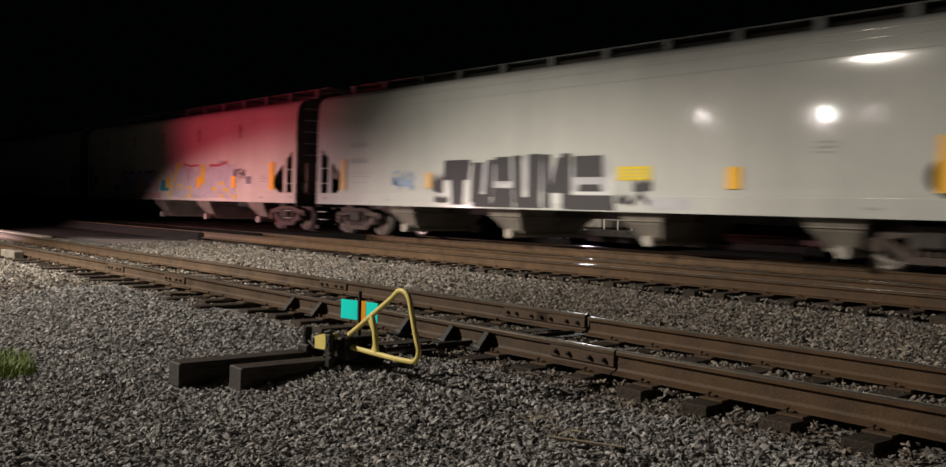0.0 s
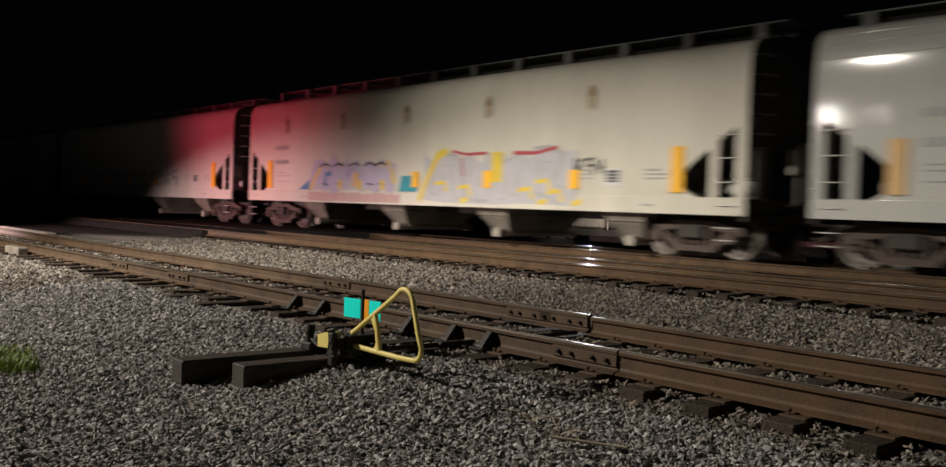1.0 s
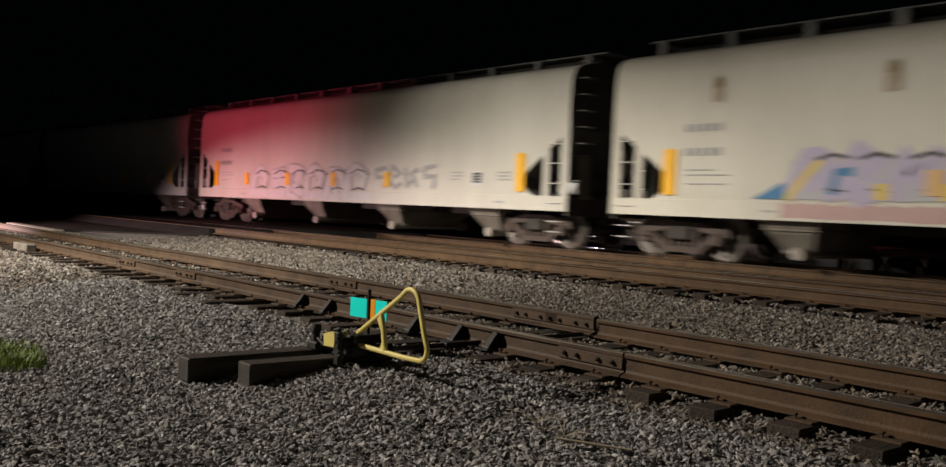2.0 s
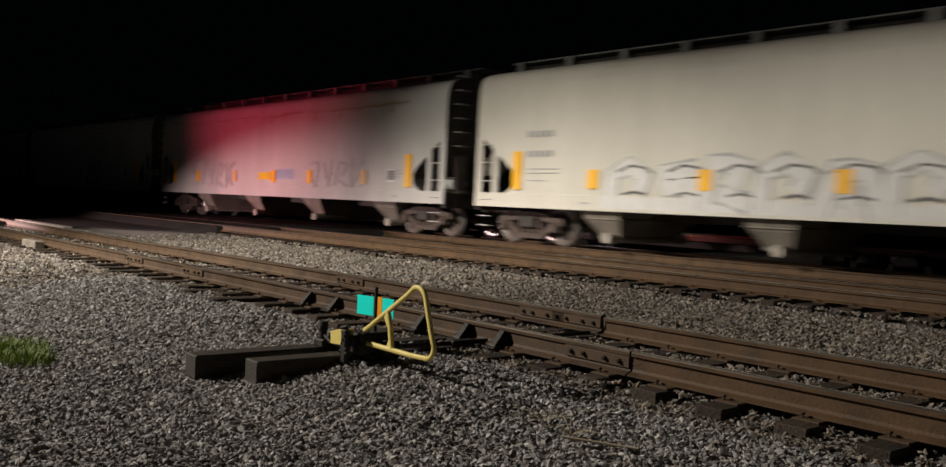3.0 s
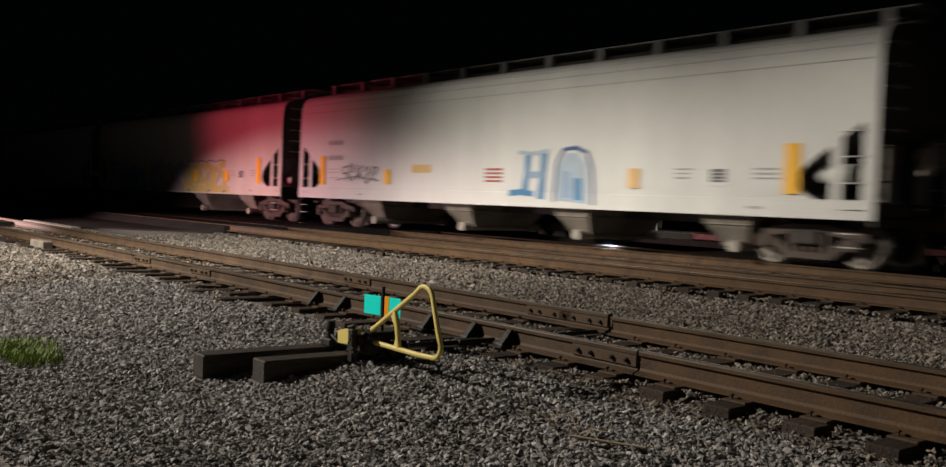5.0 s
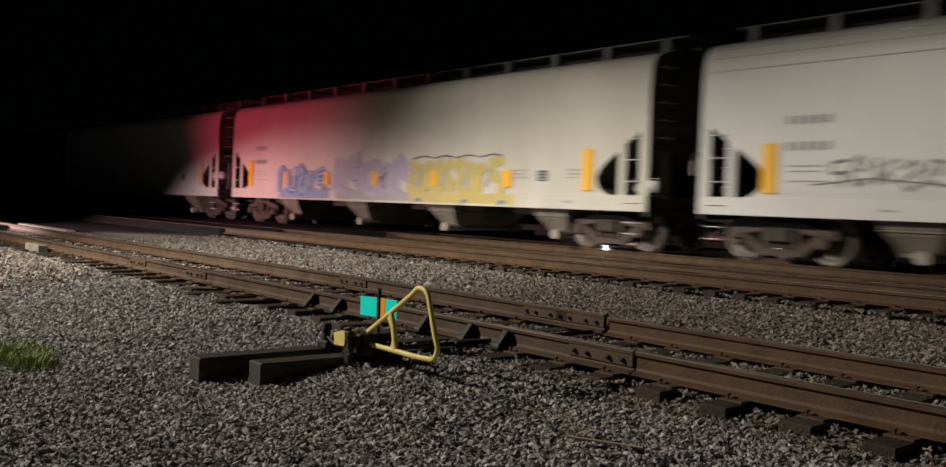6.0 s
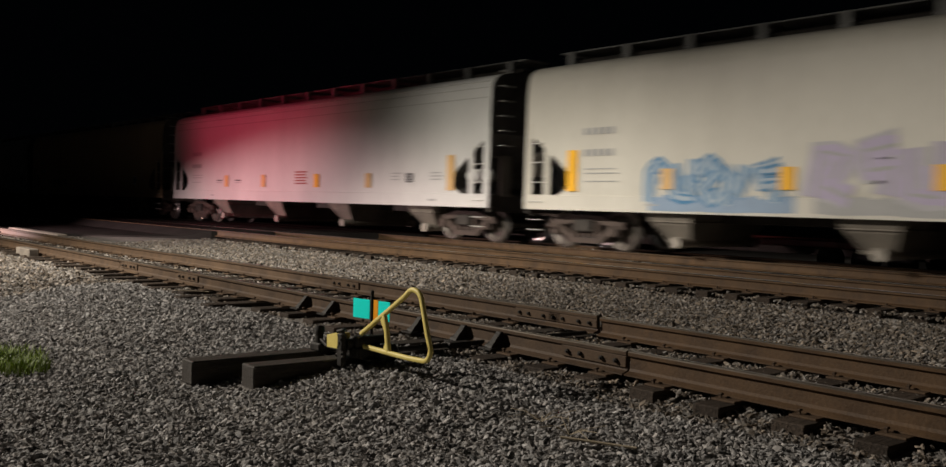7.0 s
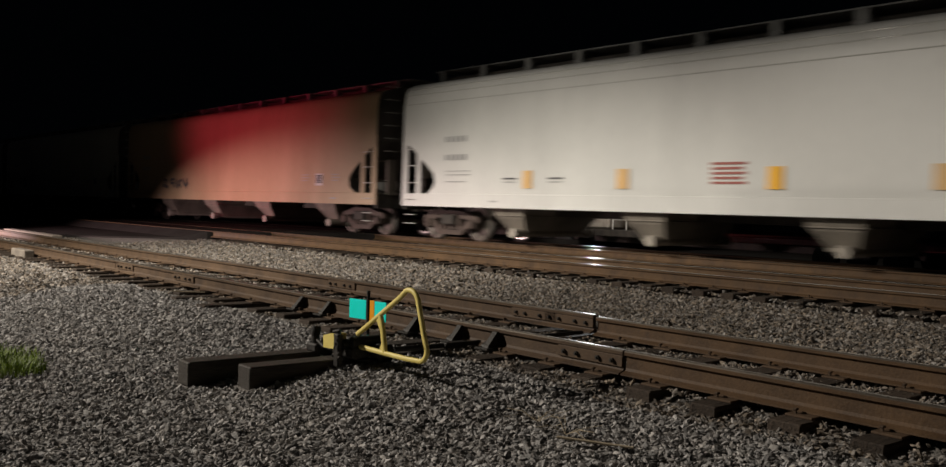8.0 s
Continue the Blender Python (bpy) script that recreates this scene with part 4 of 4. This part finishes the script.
def stencils(car, i, reflectors, placard=17.2):
    """What every car carries: data lines, reflector plates (u of the middle, a tall one or not, faded or not) and a stencil panel."""
    r = random.Random(i)
    s = Sheet(i)
    for z, h, u0, u1 in ((2.62, 0.15, 1.95, 2.75), (2.14, 0.15, 1.95, 2.85)):
        u = u0
        while u < u1:
            s.rect("mist", u, u + 0.13, z, z + h)
            u += 0.19
    for z in (1.84, 1.74, 1.56):
        s.rect("mist", 2.0, r.uniform(2.6, 3.1), z, z + 0.022)
    for u in (16.2, 18.1) if i else (17.05,):
        for k in range(3):
            s.rect("mist", u, u + r.uniform(0.35, 0.6), (1.62 if i else 2.05) + 0.09 * k, (1.65 if i else 2.08) + 0.09 * k)
    s.rect("mist", 18.0, 18.35, 1.05, 1.10)
    s.rect("mist", 3.8, 4.1, 1.05, 1.09)
    s.done(car, "lettering", "small dark stencilled data lines")
    if placard:
        p = Sheet(i)
        p.rect("white", placard - 0.22, placard + 0.22, 1.47, 1.85)
        p.rect("ink", placard - 0.18, placard + 0.18, 1.55, 1.81)
        for k in range(3):
            p.rect("mist", placard - 0.14, placard + 0.14, 1.59 + 0.07 * k, 1.615 + 0.07 * k)
        p.done(car, "stencil_panel", "black and white stencil panel")
    for u, tall, key in reflectors:
        b = Build()
        b.box(u - 0.16, u + 0.16, FACE - 0.022, FACE - 0.010, 1.34 if tall else 1.40, 2.28 if tall else 1.83, 0.003)
        part("reflector", b.mesh("reflector", PAINT[key]), car, "orange-yellow reflector plate" if key == "label" else "faded orange reflector plate")


L, F = "label", "faded"
REFLECTORS = {
    0: ((1.56, 1, F), (5.85, 0, F), (15.44, 0, L), (19.42, 1, L)),
    1: ((1.60, 1, L), (7.0, 0, F), (10.02, 0, L), (13.05, 0, L), (16.06, 0, L), (18.95, 1, L)),
    2: ((1.62, 1, L), (4.18, 0, L), (7.26, 0, L), (10.23, 0, L), (13.22, 0, L), (18.95, 1, L)),
    3: ((1.62, 1, L), (4.10, 0, L), (7.49, 0, F), (10.62, 0, L), (13.19, 0, L), (16.5, 0, F), (18.86, 1, L)),
    4: ((1.62, 1, L), (5.46, 0, L), (15.1, 0, F), (18.95, 1, L)),
    5: ((1.62, 1, L), (4.36, 0, F), (7.14, 0, L), (9.98, 0, L), (12.95, 0, L), (16.04, 0, L), (18.80, 1, L)),
    6: ((5.2, 0, F), (8.21, 0, F), (11.94, 0, L), (15.0, 0, F), (19.0, 1, F)),
}
for i, car in enumerate(CARS):
    stencils(car, i, REFLECTORS.get(i, ()), {0: 0, 1: 17.2, 3: 18.0, 6: 17.1}.get(i, 17.3))

g = Sheet(1)
g.blob("white", 6.35, 12.4, 1.0, 1.78, 9, 0.25)
g.blob("silver", 7.6, 12.2, 1.3, 2.08, 7, 0.2)
# each stroke: foot and head of its two sides
for u0, u1, v0, v1, z0, z1 in (
        (6.48, 7.62, 6.50, 7.55, 1.62, 2.14), (6.85, 7.28, 6.80, 7.32, 0.98, 1.64), (7.62, 7.98, 7.66, 8.08, 1.06, 2.06), (7.70, 8.42, 7.72, 8.36, 0.94, 1.26),
        (8.16, 8.44, 8.24, 8.50, 1.2, 2.12), (8.56, 9.12, 8.52, 9.06, 1.58, 2.18), (8.40, 9.22, 8.48, 9.18, 0.94, 1.42), (9.24, 9.54, 9.16, 9.48, 1.05, 2.20),
        (9.72, 10.12, 9.70, 10.16, 1.0, 2.22), (9.28, 10.16, 9.30, 10.12, 0.94, 1.20), (10.24, 10.50, 10.18, 10.46, 0.95, 2.20), (10.44, 10.84, 10.66, 10.96, 1.3, 2.12),
        (10.86, 11.16, 10.80, 11.10, 0.95, 2.21), (11.22, 12.10, 11.18, 12.06, 1.66, 2.14), (11.34, 12.08, 11.40, 12.00, 1.34, 1.50), (10.96, 12.46, 11.04, 12.40, 0.93, 1.26)):
    g.poly("charcoal", [(u0, z0), (u1, z0), (v1, z1), (v0, z1)])
g.blob("charcoal", 6.02, 6.46, 1.25, 1.80, 3, 0.4)
g.blob("charcoal", 6.10, 6.70, 1.02, 1.22, 3, 0.4)
g.stroke("white", [(7.4, 1.0), (7.55, 1.5), (7.62, 2.0)], 0.09)
g.stroke("white", [(9.6, 1.2), (9.62, 1.7), (9.55, 2.1)], 0.10)
g.stroke("white", [(8.7, 1.5), (8.95, 1.44), (9.15, 1.55)], 0.08)
g.blob("charcoal", 12.5, 12.85, 1.05, 1.30, 3, 0.4)
g.blob("charcoal", 12.95, 13.45, 1.32, 1.62, 3, 0.4)
g.stroke("charcoal", [(12.9, 1.06), (13.15, 1.28), (13.4, 1.08)], 0.12)
g.blob("silver", 13.4, 14.4, 0.95, 1.25, 4, 0.3)
g.done(CARS[0], "graffiti", "charcoal and white block graffiti")
g = Sheet(2)
g.blob("paleblue", 4.15, 5.1, 1.42, 1.72, 5, 0.5)
g.shapes("paleblue", "fjl", 4.1, 5.2, 1.4, 1.9, 0.07)
g.done(CARS[0], "graffiti", "small pale blue tag")
g = Sheet(3)
g.rect("lemon", 12.5, 13.42, 1.58, 1.88)
for k in range(3):
    g.rect("ochre", 12.62, 13.3, 1.65 + 0.07 * k, 1.675 + 0.07 * k)
g.done(CARS[0], "warning_label", "yellow warning label")

g = Sheet(4)
g.blob("pink", 4.2, 9.3, 0.94, 1.24, 12, 0.2)
g.blob("silver", 4.4, 9.0, 1.28, 2.05, 7, 0.22)
g.shapes("lilac", "gejgh", 4.3, 9.0, 1.3, 2.1, 0.34, None, 0.1)
g.poly("sky", [(3.6, 1.3), (4.3, 1.3), (4.25, 1.62)])
g.poly("teal", [(9.2, 1.28), (10.1, 1.28), (10.1, 1.72), (9.35, 1.72)])
g.stroke("sun", [(4.3, 1.28), (4.7, 1.75), (5.0, 2.05)], 0.14)
g.stroke("sun", [(8.4, 2.0), (8.7, 2.14), (9.0, 1.5)], 0.13)
g.stroke("sky", [(5.2, 1.4), (5.3, 1.8), (5.6, 1.8)], 0.16)
for u in (4.9, 5.7, 6.6, 7.4, 8.0):
    g.stroke("charcoal", [(u, 2.02), (u + 0.3, 2.12), (u + 0.6, 2.04)], 0.07)
    g.stroke("charcoal", [(u + 0.2, 1.5), (u + 0.55, 1.46)], 0.04)
for u in (6.0, 7.1, 8.3):
    g.rect("sun", u, u + 0.22, 1.32, 1.6)
g.done(CARS[1], "graffiti", "lilac, blue and yellow graffiti")
g = Sheet(5)
g.blob("silver", 10.4, 16.1, 0.98, 2.30, 6, 0.14)
g.shapes("mist", "gcdh", 10.7, 15.8, 1.1, 2.25, 0.42)
g.shapes("silver", "gcdh", 10.75, 15.75, 1.14, 2.22, 0.30)
g.stroke("sun", [(10.2, 1.05), (10.6, 1.7), (11.0, 2.25), (11.4, 2.38)], 0.2)
g.rect("sun", 13.2, 13.6, 1.55, 2.3)
g.stroke("rose", [(11.6, 2.36), (12.2, 2.26), (13.0, 2.28)], 0.08)
g.stroke("rose", [(14.0, 2.26), (14.8, 2.24), (15.5, 2.36)], 0.09)
g.stroke("rose", [(12.0, 2.2), (12.1, 1.7)], 0.06)
for u, z in ((10.9, 1.5), (11.9, 1.4), (14.2, 1.35), (14.8, 1.55), (15.2, 1.3)):
    g.stroke("sun", [(u, z), (u + 0.4, z + 0.05), (u + 0.5, z - 0.2)], 0.11)
for u in (12.0, 14.9, 16.0):
    g.stroke("sun", [(u, 1.05), (u + 0.3, 1.12)], 0.12)
g.shapes("ink", "kfi", 16.0, 17.0, 1.75, 2.1, 0.06)
g.done(CARS[1], "graffiti", "silver graffiti with yellow edges and red top line")
for u in (2.6, 6.1, 9.4, 12.9, 16.4):
    g = Sheet(int(u * 10))
    g.blob("stain", u - 0.02, u + 0.26, 3.12, 3.60, 3, 0.5)
    g.blob("rust", u, u + 0.22, 3.44, 3.72, 3, 0.4)
    g.done(CARS[1], "rust_stain", "brown rust stain below the eaves")

g = Sheet(6)
g.blob("white", 4.4, 12.4, 0.96, 1.26, 14, 0.15)
g.shapes("mist", "bfhbgb", 4.6, 12.2, 1.05, 1.95, 0.44)
g.shapes("white", "bfhbgb", 4.6, 12.2, 1.05, 1.95, 0.34)
for u in (4.9, 6.3, 7.6, 8.8, 10.0, 11.2):
    g.stroke("ink", [(u, 1.78), (u + 0.4, 1.92), (u + 0.8, 1.86), (u + 1.0, 1.75)], 0.05)
    g.stroke("ink", [(u + 0.2, 1.30), (u + 0.5, 1.36), (u + 0.8, 1.30)], 0.05)
g.shapes("mist", "fekf", 12.4, 15.6, 1.35, 2.0, 0.12)
g.done(CARS[2], "graffiti", "white bubble graffiti with grey outlines")

g = Sheet(7)
g.shapes("mist", "faihk", 3.2, 7.3, 1.15, 2.25, 0.13, slant=0.12, curve=3)
g.shapes("mist", "aihk", 13.0, 16.4, 1.25, 2.15, 0.10, slant=0.15, curve=3)
g.done(CARS[3], "graffiti", "thin grey script tags")
g = Sheet(8)
g.rect("lemon", 9.45, 10.38, 1.50, 1.76)
g.rect("ice", 10.85, 12.1, 1.52, 1.88)
g.shapes("paleblue", "bcfe", 10.9, 12.0, 1.56, 1.84, 0.07)
g.done(CARS[3], "warning_label", "yellow label beside a pale blue panel")
streak = random.Random(8)
for k in range(11):
    g = Sheet(70 + k)
    u, z, w, h = 1.2 + 1.65 * k + streak.uniform(-0.3, 0.3), 3.70 + streak.uniform(-0.03, 0.05), streak.uniform(1.2, 2.0), streak.uniform(0.05, 0.12)
    g.blob("stain", u, u + w, z, z + h, 7, 0.5)
    if k % 3:
        g.blob("stain", u + 0.3 * w, u + 0.3 * w + 0.12, z - streak.uniform(0.1, 0.3), z + 0.01, 2, 0.3)
    g.done(CARS[3], "rust_stain", "brown rust along the eaves")

g = Sheet(9)
g.poly("ice", [(12.72, 1.08), (13.72, 1.02), (13.66, 1.9), (13.35, 2.2), (12.95, 2.18), (12.74, 1.9)])
g.poly("paleblue", [(12.85, 1.15), (13.2, 1.15), (13.15, 1.75), (12.88, 1.8)])
g.poly("sky", [(13.3, 1.1), (13.55, 1.1), (13.5, 1.6), (13.28, 1.62)])
g.stroke("sky", [(11.0, 1.22), (11.4, 1.26), (11.9, 1.22)], 0.16)
g.stroke("sky", [(11.55, 1.2), (11.62, 1.7), (11.66, 2.2)], 0.20)
g.stroke("sky", [(12.15, 1.1), (12.20, 1.7), (12.24, 2.22)], 0.22)
g.stroke("paleblue", [(11.6, 1.66), (11.9, 1.70), (12.2, 1.66)], 0.18)
g.stroke("ice", [(11.3, 2.24), (11.8, 2.20), (12.4, 2.26)], 0.10)
g.stroke("navy", [(12.62, 1.05), (12.64, 1.6), (12.68, 2.0), (12.9, 2.28), (13.3, 2.32), (13.65, 2.2), (13.82, 1.85), (13.88, 1.4), (13.9, 1.0)], 0.09)
g.done(CARS[4], "graffiti", "blue outlined tag")
g = Sheet(10)
g.shapes("slate", "feklh", 2.7, 4.9, 1.45, 1.95, 0.06, slant=0.1)
g.stroke("slate", [(2.5, 1.5), (3.6, 1.62), (5.0, 1.5)], 0.03)
g.done(CARS[4], "graffiti", "small dark script tag")
g = Sheet(21)
g.rect("faded", 6.7, 7.62, 1.74, 1.96)
for k in range(2):
    g.rect("ochre", 6.8, 7.5, 1.79 + 0.07 * k, 1.815 + 0.07 * k)
g.done(CARS[4], "warning_label", "yellow warning label")
g = Sheet(20)
for k in range(4):
    g.rect("brick", 10.0, 10.7, 1.5 + 0.1 * k, 1.55 + 0.1 * k)
g.done(CARS[4], "lettering", "red stencilled lines")

g = Sheet(11)
g.blob("paleblue", 3.9, 7.3, 0.94, 1.3, 8, 0.2)
g.shapes("ice", "bcljf", 3.8, 7.0, 1.15, 1.9, 0.22, "sky")
g.shapes("sky", "bcljf", 3.85, 7.05, 1.17, 1.92, 0.06)
g.done(CARS[5], "graffiti", "blue graffiti lettering")
g = Sheet(12)
g.blob("mist", 7.7, 11.8, 0.95, 1.3, 9, 0.2)
g.shapes("lilac", "hfcjb", 7.6, 11.7, 1.2, 2.1, 0.36, "silver")
g.shapes("mist", "hfcjb", 7.6, 11.7, 1.2, 2.1, 0.07)
g.done(CARS[5], "graffiti", "lilac graffiti lettering")
g = Sheet(13)
g.blob("ochre", 11.8, 16.3, 0.94, 1.25, 10, 0.15)
g.shapes("ochre", "hgkldf", 11.7, 15.9, 1.15, 2.12, 0.29)
for u in (11.9, 12.9, 13.9, 14.9):
    g.stroke("ink", [(u, 2.16), (u + 0.5, 2.24), (u + 0.9, 2.20)], 0.04)
for u in (12.1, 14.2, 15.7):
    g.stroke("sky", [(u, 0.99), (u + 0.25, 1.04)], 0.09)
for u in (12.2, 13.3, 14.3, 15.2):
    g.stroke("mist", [(u, 1.4), (u + 0.15, 1.85)], 0.12)
g.done(CARS[5], "graffiti", "ochre graffiti lettering")

g = Sheet(14)
for k in range(5):
    g.rect("brick", 10.5, 11.3 - 0.08 * (k % 2), 1.50 + 0.095 * k, 1.55 + 0.095 * k)
for u in (4.3, 5.9):
    g.rect("ink", u, u + 0.5, 1.62, 1.66)
    g.rect("mist", u, u + 0.45, 1.54, 1.57)
g.done(CARS[6], "lettering", "red stencilled lettering block")
g = Sheet(15)
g.shapes("ink", "hfki", 4.2, 7.0, 1.35, 1.75, 0.12)
g.done(CARS[7], "graffiti", "small dark tag")
g = Sheet(16)
g.shapes("ink", "flh", 3.2, 5.0, 1.4, 1.9, 0.1)
g.done(CARS[8], "graffiti", "small dark tag")


def motions():
    for i, car in enumerate(CARS):
        x0 = FIRST - SPACING * i
        walk(car, [(t, pose(x0 + SPEED * t, MAIN_Y, MAIN_Z)) for t in (0, 2, 4, 6, 8)])
        for k, ax in enumerate(o for o in car.children if o.name.startswith("axle")):
            at = ax.matrix_basis.translation.copy()
            walk(ax, [(f / FPS, Matrix.Translation(at) @ Matrix.Rotation(SPEED * f / FPS / 0.46, 4, "Y")) for f in range(0, 8 * FPS + 1)])


motions()
